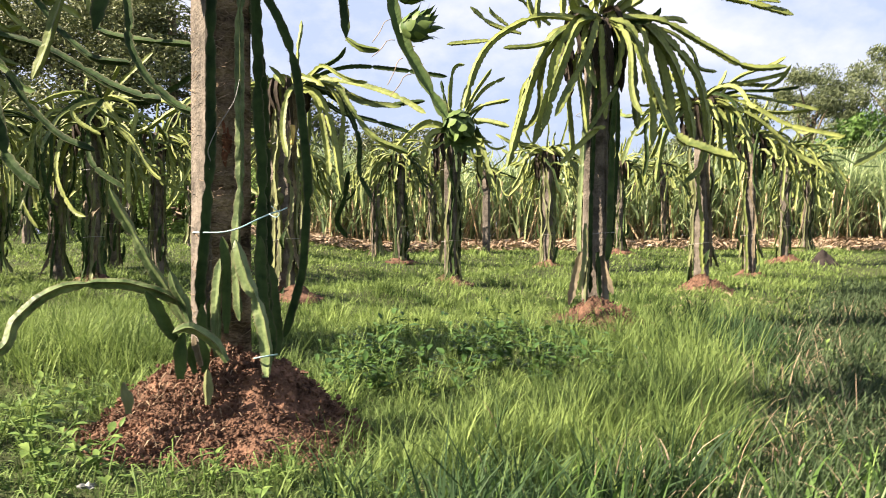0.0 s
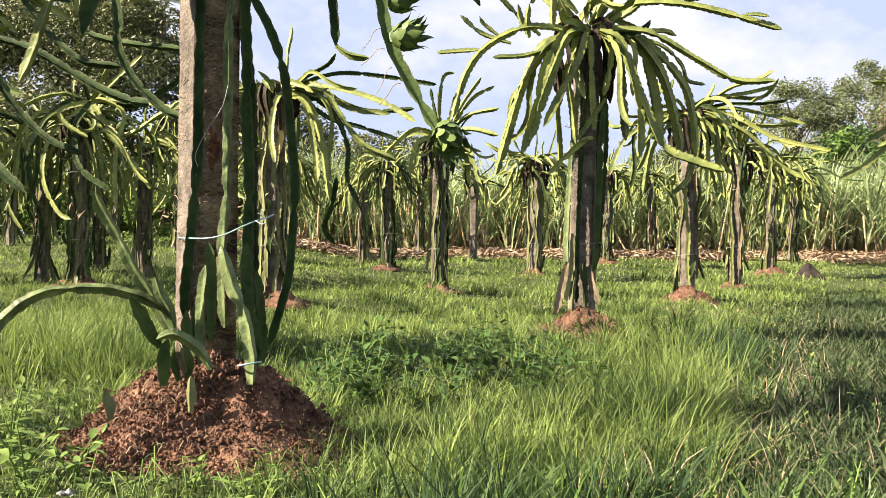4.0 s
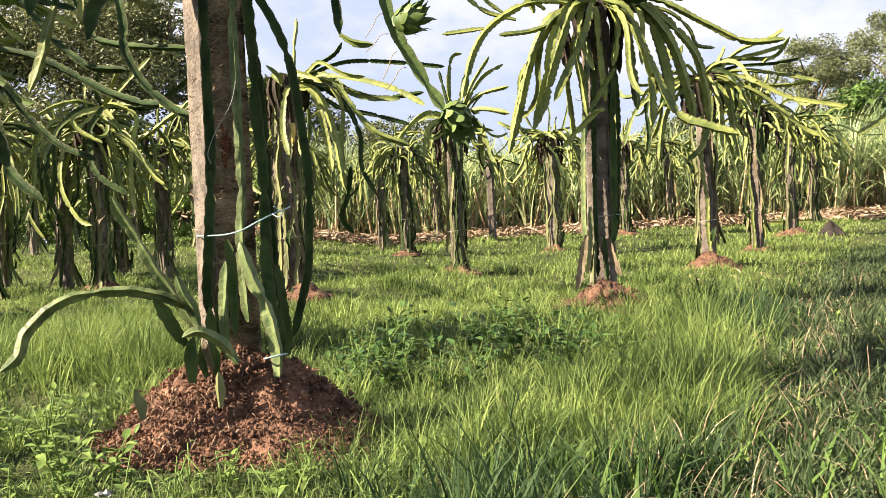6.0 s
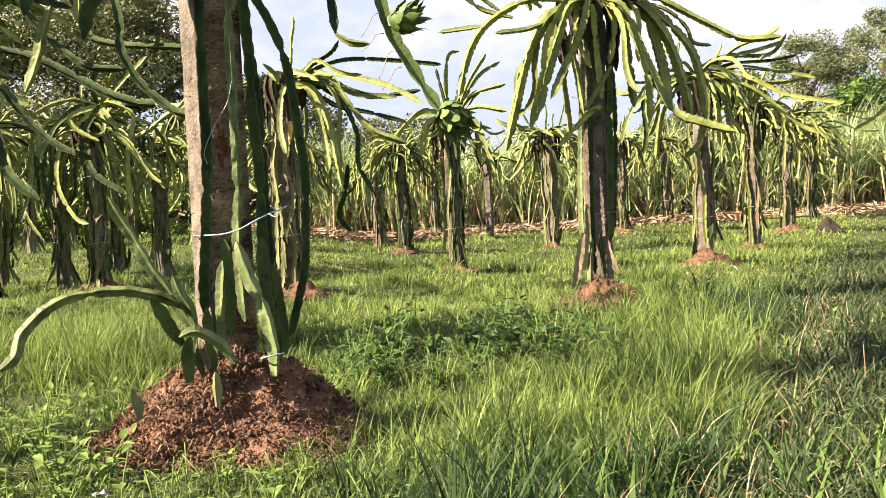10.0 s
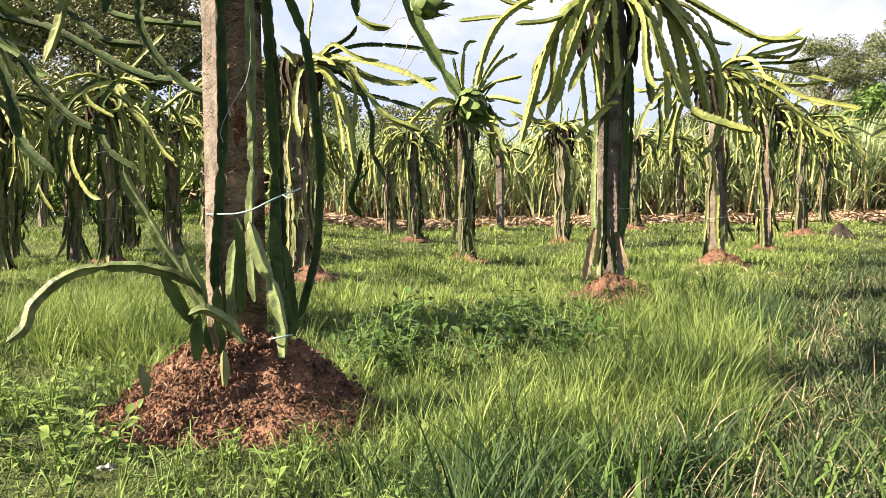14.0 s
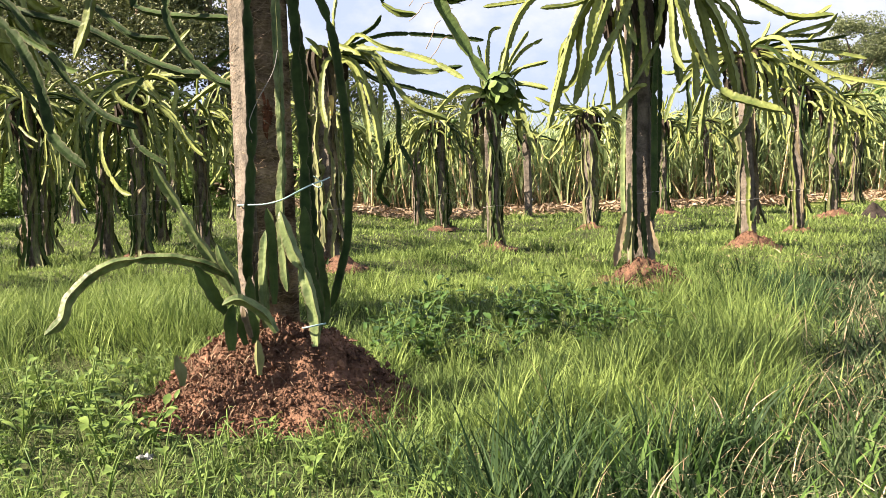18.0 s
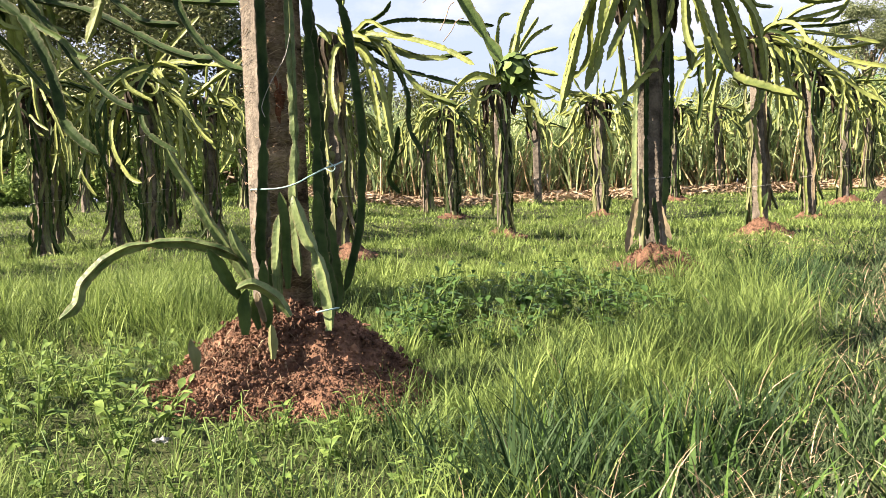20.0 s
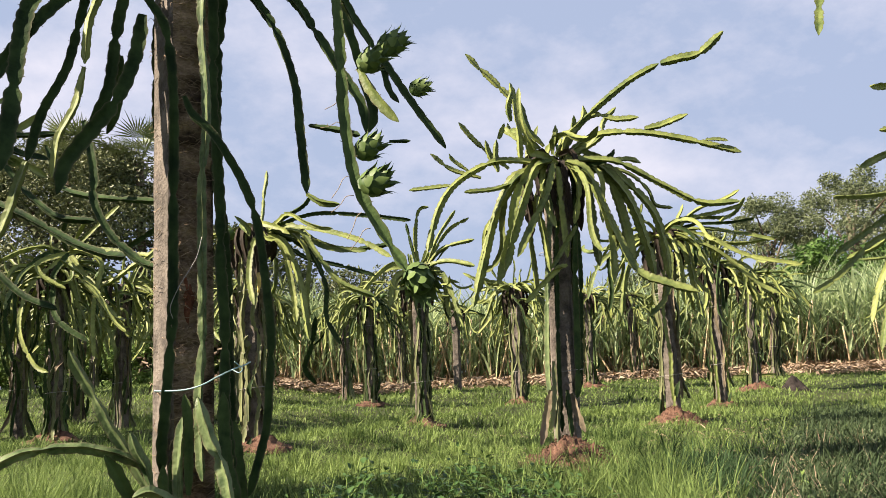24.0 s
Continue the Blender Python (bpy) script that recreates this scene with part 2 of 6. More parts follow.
def smooth_path(points, step):
    """Points along a Catmull-Rom curve, one each step metres."""
    p = np.array(points, float)
    p = np.vstack([2 * p[0] - p[1], p, 2 * p[-1] - p[-2]])
    out = []
    for a, b, c, d in zip(p, p[1:], p[2:], p[3:]):
        for t in np.linspace(0, 1, 12, endpoint=False):
            out.append(0.5 * (2 * b + (c - a) * t + (2 * a - 5 * b + 4 * c - d) * t**2 + (3 * b - a - 3 * c + d) * t**3))
    out = np.array(out + [p[-2]])
    far = np.r_[0, np.cumsum(np.linalg.norm(np.diff(out, axis=0), axis=1))]
    want = np.linspace(0, far[-1], max(3, int(far[-1] / step) + 1))
    return np.stack([np.interp(want, far, out[:, k]) for k in range(3)], 1), want


def frames_of(path):
    """A tangent, a side and an up for each point, carried along the path without twist."""
    tan = np.gradient(path, axis=0)
    tan /= np.linalg.norm(tan, axis=1)[:, None] + 1e-9
    side = np.cross(tan[0], (0.0, 1.0, 0.0) if abs(tan[0][1]) < 0.9 else (1.0, 0.0, 0.0))
    sides = []
    for t in tan:
        side = side - t * (side @ t)
        side /= np.linalg.norm(side) + 1e-9
        sides.append(side)
    sides = np.array(sides)
    return tan, sides, np.cross(tan, sides)


def tube_arrays(path, radii, around):
    """Rings of a tube round the path; radii: one for each ring, or for each ring and side."""
    _, side, up = frames_of(path)
    ang = np.arange(around) / around * 2 * np.pi
    radii = np.asarray(radii, float)
    radii = radii[:, None] * np.ones(around) if radii.ndim == 1 else radii
    v = path[:, None] + radii[..., None] * (np.cos(ang)[None, :, None] * side[:, None] + np.sin(ang)[None, :, None] * up[:, None])
    n = len(path)
    i, j = np.meshgrid(np.arange(n - 1), np.arange(around), indexing="ij")
    a, b = i * around + j, i * around + (j + 1) % around
    c, d = a + around, b + around
    tris = np.concatenate([np.stack([a, b, d], -1).reshape(-1, 3), np.stack([a, d, c], -1).reshape(-1, 3)])
    caps = [(0, k + 1, k) for k in range(1, around - 1)] + [((n - 1) * around, (n - 1) * around + k, (n - 1) * around + k + 1) for k in range(1, around - 1)]
    return v.reshape(-1, 3), np.concatenate([tris, caps])


def tube(name, points, radius, mat, around=6, step=0.03, taper=1.0):
    path, far = smooth_path(points, step)
    v, f = tube_arrays(path, np.linspace(radius, radius * taper, len(path)), around)
    return mesh_of(name, v, f, mat)


def ribbed(points, width, mat, step=0.01, turn=None, notch=0.036, rng=random, wavy_by=0.23, spines=False, face=None):
    """A three-ribbed cactus stem: thin wavy ribs round a narrow core, blunt at its tip. face: the way one rib points."""
    path, far = smooth_path(points, step)
    n, length = len(path), far[-1]
    turn = rng.uniform(0, 2.1) if turn is None else turn
    phase = rng.uniform(0, 1)
    wave = np.abs(np.sin(np.pi * (far / notch + phase)))
    grow_in = np.clip(0.55 + far / 0.12, 0, 1)
    tip = np.clip((length - far) / (1.3 * width) + 0.04, 0.04, 1) ** 0.6
    rib_r = 0.58 * width * grow_in * tip * (1.06 - wavy_by + wavy_by * wave)
    core = 0.125 * width * grow_in * tip
    at = rng.uniform(0.18, 0.4)
    while at < length - 0.08:
        pinch = 1 - 0.55 * np.exp(-(((far - at) / 0.014) ** 2))
        rib_r, core = rib_r * pinch, core * (0.4 + 0.6 * pinch)
        at += rng.uniform(0.28, 0.6)
    jitter = 1 + 0.04 * np.sin(far * 17 + phase * 9)
    rad = np.zeros((n, 9))
    for k in range(3):
        rad[:, 3 * k] = rib_r * jitter
        rad[:, 3 * k + 1] = core * 1.15
        rad[:, 3 * k + 2] = core * 1.15
    # rib tips sit at 0, 120 and 240 degrees, with the flanks close beside the core
    _, side, up = frames_of(path)
    spin = turn + 0.6 * np.sin(far * 1.3 + phase * 6)
    if face is not None:
        toward = np.array(face, float)
        spin = np.unwrap(np.arctan2(up @ toward, side @ toward)) + 0.15 * np.sin(far * 5 + phase * 6)
    ang = np.radians([0, 38, 82, 120, 158, 202, 240, 278, 322])[None] + spin[:, None]
    ang[:, ::3] += 0.045 * np.sin(np.pi * (far / notch + phase))[:, None] * np.array([1, -1, 1])
    v = path[:, None] + rad[..., None] * (np.cos(ang)[..., None] * side[:, None] + np.sin(ang)[..., None] * up[:, None])
    i, j = np.meshgrid(np.arange(n - 1), np.arange(9), indexing="ij")
    a, b = i * 9 + j, i * 9 + (j + 1) % 9
    c, d = a + 9, b + 9
    tris = np.concatenate([np.stack([a, b, d], -1).reshape(-1, 3), np.stack([a, d, c], -1).reshape(-1, 3)])
    caps = [(0, k + 1, k) for k in range(1, 8)] + [((n - 1) * 9, (n - 1) * 9 + k, (n - 1) * 9 + k + 1) for k in range(1, 8)]
    rib = np.zeros((n, 9))
    rib[:, ::3] = 0.95
    verts, faces, ribs = v.reshape(-1, 3), np.concatenate([tris, caps]), rib.ravel()
    if spines:
        more, sharp = [], []
        for q in range(1, int(length / notch)):
            i = min(n - 2, int((q - phase % 1) * notch / length * (n - 1)))
            for k in (0, 3, 6):
                tip, mid = v[i, k], path[i]
                out = (tip - mid) / (np.linalg.norm(tip - mid) + 1e-9)
                along = (path[i + 1] - mid) / (np.linalg.norm(path[i + 1] - mid) + 1e-9)
                for _ in range(2):
                    way = out + along * rng.uniform(-0.8, 0.8) + np.cross(out, along) * rng.uniform(-0.6, 0.6)
                    s = len(verts) + len(more)
                    more += [tip - out * 0.002 - along * 0.0011, tip - out * 0.002 + along * 0.0011, tip + way * rng.uniform(0.003, 0.006)]
                    sharp.append((s, s + 1, s + 2))
        if more:
            verts, faces, ribs = np.concatenate([verts, more]), np.concatenate([faces, sharp]), np.concatenate([ribs, np.full(len(more), 1.0)])
    return mesh_of("stem", verts, faces, mat, ribs, smooth=False)


middle_x = 0.87
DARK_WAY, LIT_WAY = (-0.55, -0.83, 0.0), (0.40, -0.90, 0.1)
# the dark materials among these kinds stand in for shade on the stems
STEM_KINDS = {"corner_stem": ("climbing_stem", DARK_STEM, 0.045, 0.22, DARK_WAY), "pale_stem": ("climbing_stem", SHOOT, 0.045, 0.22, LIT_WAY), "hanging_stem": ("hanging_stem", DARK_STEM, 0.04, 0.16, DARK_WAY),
              "dark_shoot": ("side_shoot", SHADE_GREEN_STEM, 0.04, 0.2, DARK_WAY), "dry_shoot": ("side_shoot", DRY_STEM, 0.05, 0.3, None), "stump": ("stump", OLD_STEM, 0.05, 0.3, None),
              "side_shoot": ("side_shoot", SHOOT, 0.036, 0.16, LIT_WAY), "dark_stem": ("stem", DARK_STEM, 0.042, 0.2, DARK_WAY), "mid_stem": ("stem", SHADE_GREEN_STEM, 0.045, 0.2, DARK_WAY), "shade_stem": ("stem", SHADE_GREEN_STEM, 0.042, 0.2, LIT_WAY)}


def grow(plant, name, width, *points):
    """One stem of a plant along points given from the plant's foot."""
    width = width * (0.86 if plant["label"].startswith("dragon") else 0.97)
    pick = random.random()
    old = plant["label"].startswith("old")
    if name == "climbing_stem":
        mat = DARK_STEM if old or pick > 0.75 else SHADE_GREEN_STEM if pick < 0.3 else OLD_STEM
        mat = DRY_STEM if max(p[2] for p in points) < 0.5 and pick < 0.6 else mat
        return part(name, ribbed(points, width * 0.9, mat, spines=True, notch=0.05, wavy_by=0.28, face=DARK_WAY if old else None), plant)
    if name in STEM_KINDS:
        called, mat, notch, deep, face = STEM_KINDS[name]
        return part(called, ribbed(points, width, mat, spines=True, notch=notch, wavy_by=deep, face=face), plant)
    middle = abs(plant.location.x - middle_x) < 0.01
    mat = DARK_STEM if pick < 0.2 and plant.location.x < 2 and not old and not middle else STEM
    swing = random.uniform(-0.9, 0.0)
    return part(name, ribbed(points, width, mat, 0.013, spines=True, wavy_by=0.28, face=(math.sin(swing), -math.cos(swing), -0.35) if middle else None), plant)


def blades(count, place, height, width, lean, rng, segments=3, az=None):
    """Arrays of grass blades. place, height, width: arrays; lean: how far the tip bends over; az: the way it bends."""
    az = rng.uniform(0, 2 * np.pi, count) if az is None else az
    face = az + rng.normal(0, 0.6, count) + np.pi / 2
    out = np.stack([np.cos(az), np.sin(az), 0 * az], -1)
    across = np.stack([np.cos(face), np.sin(face), 0 * az], -1)
    s = np.linspace(0, 1, segments + 1)
    bend = lean * rng.uniform(0.3, 1.6, count)
    rise = np.cos(np.clip(bend[:, None] * s[None], 0, 2.2))
    along = np.sin(np.clip(bend[:, None] * s[None], 0, 2.2))
    seg = (height / segments)[:, None]
    z, r = np.zeros((count, segments + 1)), np.zeros((count, segments + 1))
    z[:, 1:], r[:, 1:] = np.cumsum(seg * rise[:, 1:], 1), np.cumsum(seg * along[:, 1:], 1)
    mid = place[:, None] + out[:, None] * r[..., None] + np.array([0, 0, 1.0]) * z[..., None]
    half = (width[:, None] * np.array([0.6, 1.0, 0.75, 0.4, 0.2][:segments])[None] * 0.5)[..., None] * across[:, None]
    left, right = mid[:, :-1] - half, mid[:, :-1] + half
    v = np.concatenate([np.stack([left, right], 2).reshape(count, -1, 3), mid[:, -1:]], 1)
    per = 2 * segments + 1
    tri = []
    for k in range(segments - 1):
        a = 2 * k
        tri += [(a, a + 1, a + 3), (a, a + 3, a + 2)]
    tri.append((2 * segments - 2, 2 * segments - 1, 2 * segments))
    t = np.array(tri)[None] + (np.arange(count) * per)[:, None, None]
    return v.reshape(-1, 3), t.reshape(-1, 3)


def leaf_arrays(centre, size, rng, droop=0.0, long=1.0, plain=False):
    """Folded leaves, four triangles each (two if plain), turned at random; droop: how far they hang."""
    n = len(centre)
    d = rng.normal(0, 1, (n, 3))
    d[:, 2] = d[:, 2] * 0.6 - droop
    d /= np.linalg.norm(d, axis=1)[:, None]
    s = np.cross(d, rng.normal(0, 1, (n, 3)))
    s /= np.linalg.norm(s, axis=1)[:, None]
    up = np.cross(s, d)
    size = np.asarray(size)[:, None] * np.ones((1, 1))
    a = centre
    m = centre + d * size * 0.5 * long
    e = centre + d * size * long - up * size * 0.15
    l, r = m + s * size * 0.24 + up * size * 0.08, m - s * size * 0.24 + up * size * 0.08
    if plain:
        return np.stack([a, l, e, r], 1).reshape(-1, 3), (np.array([(0, 1, 2), (0, 2, 3)])[None] + (np.arange(n) * 4)[:, None, None]).reshape(-1, 3)
    v = np.stack([a, l, m, r, e], 1)
    t = np.array([(0, 1, 2), (0, 2, 3), (1, 4, 2), (2, 4, 3)])[None] + (np.arange(n) * 5)[:, None, None]
    return v.reshape(-1, 3), t.reshape(-1, 3)


def join_arrays(pieces):
    v, t, base = [], [], 0
    for a, b in pieces:
        v.append(a)
        t.append(np.asarray(b) + base)
        base += len(a)
    return np.concatenate(v), np.concatenate(t)


def ease(a, b, x):
    t = np.clip((np.asarray(x, float) - a) / (b - a), 0, 1)
    return t * t * (3 - 2 * t)


def wavy(x, y, k, seed=0.0):
    """Cheap smooth noise in the plane, about -1 to 1."""
    return (np.sin(x * k + seed) * np.cos(y * k * 1.13 + 2 * seed) + 0.6 * np.sin(x * k * 2.3 + y * k * 1.7 + 3 * seed) + 0.4 * np.cos(y * k * 3.1 - x * k * 2.9 + seed)) / 2




def ridge(x, y):
    """The low banks on which the rows are planted."""
    one = np.exp(-(((x - 0.87 - 0.53 * (y - 5.31)) / 0.55) ** 2)) * ease(3.6, 5.0, y)
    three = np.exp(-(((x + 3.35 - 0.55 * (y - 8.9)) / 0.8) ** 2)) * ease(6.5, 8.3, y)
    bank = 0.075 * ease(3.2, 3.45, y) * ease(-0.75, -1.2, x) * ease(5.8, 4.2, y)
    lumps = 0.035 * np.clip(wavy(x, y, 2.4, 0.9), -0.4, 1) * ease(3.8, 5.2, y) * ease(14, 9, y)
    two = np.exp(-(((x + 1.2 - 0.5 * (y - 7.1)) / 0.5) ** 2)) * ease(5.5, 7.0, y)
    return (0.085 * one + 0.10 * two + 0.11 * three + lumps + bank) * ease(20, 14, y)


def ground_z(x, y):
    return flat_z(x, y) + ridge(np.asarray(x, float), np.asarray(y, float))


def flat_z(x, y):
    x, y = np.asarray(x, float), np.asarray(y, float)
    rise = 0.34 * ease(-1.0, -4.0, x) * ease(8.5, 17.5, y)
    return rise + 0.28 * ease(9, 20, y) + (0.022 * wavy(x, y, 1.1) + 0.022 * wavy(x, y, 3.3, 1.7) * ease(12, 4, y)) * ease(400, 30, np.hypot(x, y)) + 0.008 * np.clip(x, -15, 15) * ease(9, 20, y)


# ---- ground ----
def spread(near, far, count):
    """Coordinates close together near zero and wide apart far out."""
    s = np.linspace(-1, 1, count)
    return np.sign(s) * (near * np.abs(s) * count / 2 + (far - near * count / 2) * np.abs(s) ** 5)


gx, gy = spread(0.12, 900, 241), spread(0.12, 900, 241) + 6
GX, GY = np.meshgrid(gx, gy)
gv = np.stack([GX, GY, ground_z(GX, GY)], -1).reshape(-1, 3)
ii, jj = np.meshgrid(np.arange(240), np.arange(240), indexing="ij")
ga = (ii * 241 + jj).ravel()
gt = np.concatenate([np.stack([ga, ga + 1, ga + 242], -1), np.stack([ga, ga + 242, ga + 241], -1)])
tagged(new("ground", mesh_of("ground", gv, gt, GROUND)), "green turf over dark brown earth in an orchard", "ground", kind="structure")


def mound(x, y, radius, height, label, mat=SOIL, rings=26, around=60, clods=120, seed=1, squash=1.0, shoulder=0.0):
    """A heap of crumbled earth with clods on it. shoulder: how far it is heaped up on its right side."""
    rng = np.random.default_rng(seed)
    z0 = float(ground_z(x, y))
    r = np.linspace(0, 1, rings)[:, None] * np.ones((1, around))
    a = np.linspace(0, 2 * np.pi, around, endpoint=False)[None]
    edge = radius * (1 + 0.14 * np.sin(2 * a + seed) + 0.08 * np.sin(5 * a + 2 * seed))
    px, py = r * edge * np.cos(a), r * edge * np.sin(a) * squash
    prof = height * (0.8 * (np.cos(np.clip(r, 0, 1) * np.pi) * 0.5 + 0.5) + 0.2 * (1 - r))
    prof = prof + shoulder * np.exp(-(((px - 0.25) / 0.13) ** 2) - ((py + 0.02) / 0.16) ** 2) * np.clip(4 - 4 * r, 0, 1)
    rough = np.zeros_like(px)
    for i in range(rings):
        for j in range(around):
            p = Vector((px[i, j] + seed * 3.1, py[i, j], seed))
            rough[i, j] = noise.fractal(p * 8, 0.6, 2.3, 6) * 0.03 + noise.noise(p * 45) * 0.012 + noise.noise(p * 95) * 0.006
    pz = prof + rough * (1.0 if height > 0.2 else 1.35) * np.clip(1.15 - r * 0.6, 0, 1) - 0.03 * (r > 0.97)
    v = np.stack([px, py, pz], -1).reshape(-1, 3)
    i, j = np.meshgrid(np.arange(rings - 1), np.arange(around), indexing="ij")
    p, q = i * around + j, i * around + (j + 1) % around
    t = np.concatenate([np.stack([p, p + around, q + around], -1).reshape(-1, 3), np.stack([p, q + around, q], -1).reshape(-1, 3)])
    heap = empty("soil_mound", (x, y, z0), label, "soil mound", "mounds round the plants")
    part("body", mesh_of("body", v, t, mat), heap)
    base = np.array([(1, 0, 0), (-1, 0, 0), (0, 1, 0), (0, -1, 0), (0, 0, 1), (0, 0, -1), (0.7, 0.7, 0.5), (-0.7, -0.6, 0.6)])
    face = np.array([(0, 6, 4), (0, 2, 6), (2, 4, 6), (2, 1, 4), (1, 7, 4), (1, 3, 7), (3, 4, 7), (3, 0, 4), (2, 0, 5), (1, 2, 5), (3, 1, 5), (0, 3, 5)])
    pieces = []
    for _ in range(clods):
        spot = v[min(rings - 2, int((rings - 1) * rng.uniform(0, 1) ** 0.55)) * around + rng.integers(0, around)]
        s = min(0.011, 0.0022 * (radius / 0.3) ** 0.5 * rng.lognormal(0, 0.55))
        shift = np.append(rng.normal(0, 0.012, 2), s * 0.2)
        pieces.append((base * s * rng.uniform(0.4, 1.7, (8, 3)) * rng.uniform(0.6, 1.4, 3) + spot + shift, face))
    tagged(part("crumb_layer", mesh_of("crumb_layer", *join_arrays(pieces), mat, smooth=False), heap, "loose crumbs of red earth"), kind="stuff")
    return heap


# ---- dragon fruit plants ----
def post_mesh(height, half, mat, lean=(0, 0), turn=0.0, seed=1):
    """A square concrete post with chamfered, chipped edges."""
    rng = np.random.default_rng(seed)
    rows, ang = 24, []
    for k in range(4):
        ang += [k * 90 - 40, k * 90 - 20, k * 90, k * 90 + 20, k * 90 + 40]
    ang = np.radians(np.array(ang, float))
    shape = half / np.maximum(np.abs(np.cos(ang)), np.abs(np.sin(ang))) 
    v = []
    for i, z in enumerate(np.linspace(-0.1, height, rows)):
        r = shape * (1 + rng.normal(0, 0.012, 20)) * (1 - 0.06 * i / rows)
        v.append(np.stack([r * np.cos(ang + turn) + lean[0] * z, r * np.sin(ang + turn) + lean[1] * z, np.full(20, z)], -1))
    i, j = np.meshgrid(np.arange(rows - 1), np.arange(20), indexing="ij")
    a, b = i * 20 + j, i * 20 + (j + 1) % 20
    t = np.concatenate([np.stack([a, b, b + 20], -1).reshape(-1, 3), np.stack([a, b + 20, a + 20], -1).reshape(-1, 3)])
    top = [((rows - 1) * 20, (rows - 1) * 20 + k, (rows - 1) * 20 + k + 1) for k in range(1, 19)]
    return mesh_of("post", np.concatenate(v), np.concatenate([t, top]), mat, smooth=False)


def droop_path(start, az, rise, length, weight, rng, steps=10):
    """A stem that leaves at an angle, bends down under its weight and wanders; some hang, some arch, some lift at the tip."""
    p, el, out = np.array(start, float), rise, [np.array(start, float)]
    end = rise - weight
    sway, swing = rng.uniform(-0.42, 0.42), rng.uniform(0, 6.3)
    lift = rng.choice((0.0, 0.0, 0.15, 0.3, 0.5))
    for k in range(steps):
        s = (k + 1) / steps
        az += sway * math.cos(swing + s * 5) + rng.gauss(0, 0.11)
        el = rise + (max(end, -1.45) - rise) * min(1, 1.5 * s) ** 0.8 + 0.24 * math.sin(swing + 7 * s)
        if s > 0.7:
            el += lift * (s - 0.7) / 0.3 * 2
        p = p + length / steps * np.array([math.cos(el) * math.cos(az), math.cos(el) * math.sin(az), math.sin(el)])
        out.append(p)
    return out


def flower_cap(plant, at):
    part("wilted_flower", tube("wilted_flower", [at, at + np.array((0.01, -0.02, -0.05)), at + np.array((0.0, -0.02, -0.14))], 0.02, FLOWER, 6, 0.02, 0.5), plant, "yellow wilted flower hanging")


def fruit(plant, at, size, axis, seed, bracts=22, kind="fruit", label="unripe green fruit with leafy scales"):
    """A scaly fruit: an oval body and curled, pointed bracts on it."""
    rng = random.Random(seed)
    n, m = 10, 12
    u, w = np.linspace(0, np.pi, n), np.linspace(0, 2 * np.pi, m, endpoint=False)
    axis = np.array(axis, float) / np.linalg.norm(axis)
    side = np.cross(axis, (0.3, 0.2, 1))
    side /= np.linalg.norm(side)
    up = np.cross(axis, side)
    R = np.stack([side, up, axis], 1)
    body = np.stack([0.95 * np.sin(u)[:, None] * np.cos(w), 0.95 * np.sin(u)[:, None] * np.sin(w), -1.12 * np.cos(u)[:, None] * np.ones(m)], -1).reshape(-1, 3) * size
    i, j = np.meshgrid(np.arange(n - 1), np.arange(m), indexing="ij")
    a, b = i * m + j, i * m + (j + 1) % m
    t = np.concatenate([np.stack([a, b, b + m], -1).reshape(-1, 3), np.stack([a, b + m, a + m], -1).reshape(-1, 3)])
    me = mesh_of("fruit", body @ R.T, t, FRUIT)
    ob = part(kind, me, plant, label)
    ob.location = tuple(at)
    for k in range(bracts):
        f = (k + 0.5) / bracts
        el = -1.05 + 2.3 * f
        az = k * 2.4
        ring = math.cos(el)
        c = np.array((0.95 * ring * math.cos(az), 0.95 * ring * math.sin(az), 1.12 * math.sin(el))) * size
        out = np.array((math.cos(az), math.sin(az), 0.0))
        tang = np.array((-math.sin(az), math.cos(az), 0.0))
        lng = size * (0.85 + 0.35 * f) * rng.uniform(0.8, 1.25)
        wd = size * (0.50 - 0.22 * f)
        axl = np.array((0, 0, 1.0))
        rows = []
        for s, ww in ((0, 0.75), (0.3, 1.0), (0.6, 0.7), (0.85, 0.3)):
            lift = size * (0.08 + 0.5 * s**2 * (1 - 0.3 * f))
            mid = c * (1 - 0.15 * s * f) + axl * lng * s * 0.85 + out * (lift - size * 0.06)
            rows += [mid - tang * wd * ww, mid + out * size * 0.07 * ww, mid + tang * wd * ww]
        rows.append(c * (1 - 0.15 * f) + axl * lng * 0.95 + out * size * (0.66 - 0.12 * f))
        tri = []
        for q in range(3):
            o = q * 3
            tri += [(o, o + 1, o + 4), (o, o + 4, o + 3), (o + 1, o + 2, o + 5), (o + 1, o + 5, o + 4)]
        tri += [(9, 10, 12), (10, 11, 12)]
        rib = np.zeros(13)
        rib[12], rib[9], rib[11] = 0.9, 0.3, 0.3
        part("bract", mesh_of("bract", np.array(rows) @ R.T, tri, BRACT, rib), ob)
    return ob


def tie(plant, z, radius, mat=GREY_WIRE, tilt=0.1, thick=0.003, centre=(0, 0), label="thin wire tie", squash=1.0):
    pts = [(centre[0] + radius * math.cos(a), centre[1] + squash * radius * math.sin(a), z + tilt * radius * math.cos(a + 0.5)) for a in np.linspace(0, 2 * math.pi, 17)]
    path, _ = smooth_path(pts, 0.02)
    v, f = tube_arrays(path, np.full(len(path), thick), 5)
    return part("wire_tie", mesh_of("wire_tie", v, f, mat), plant, label)


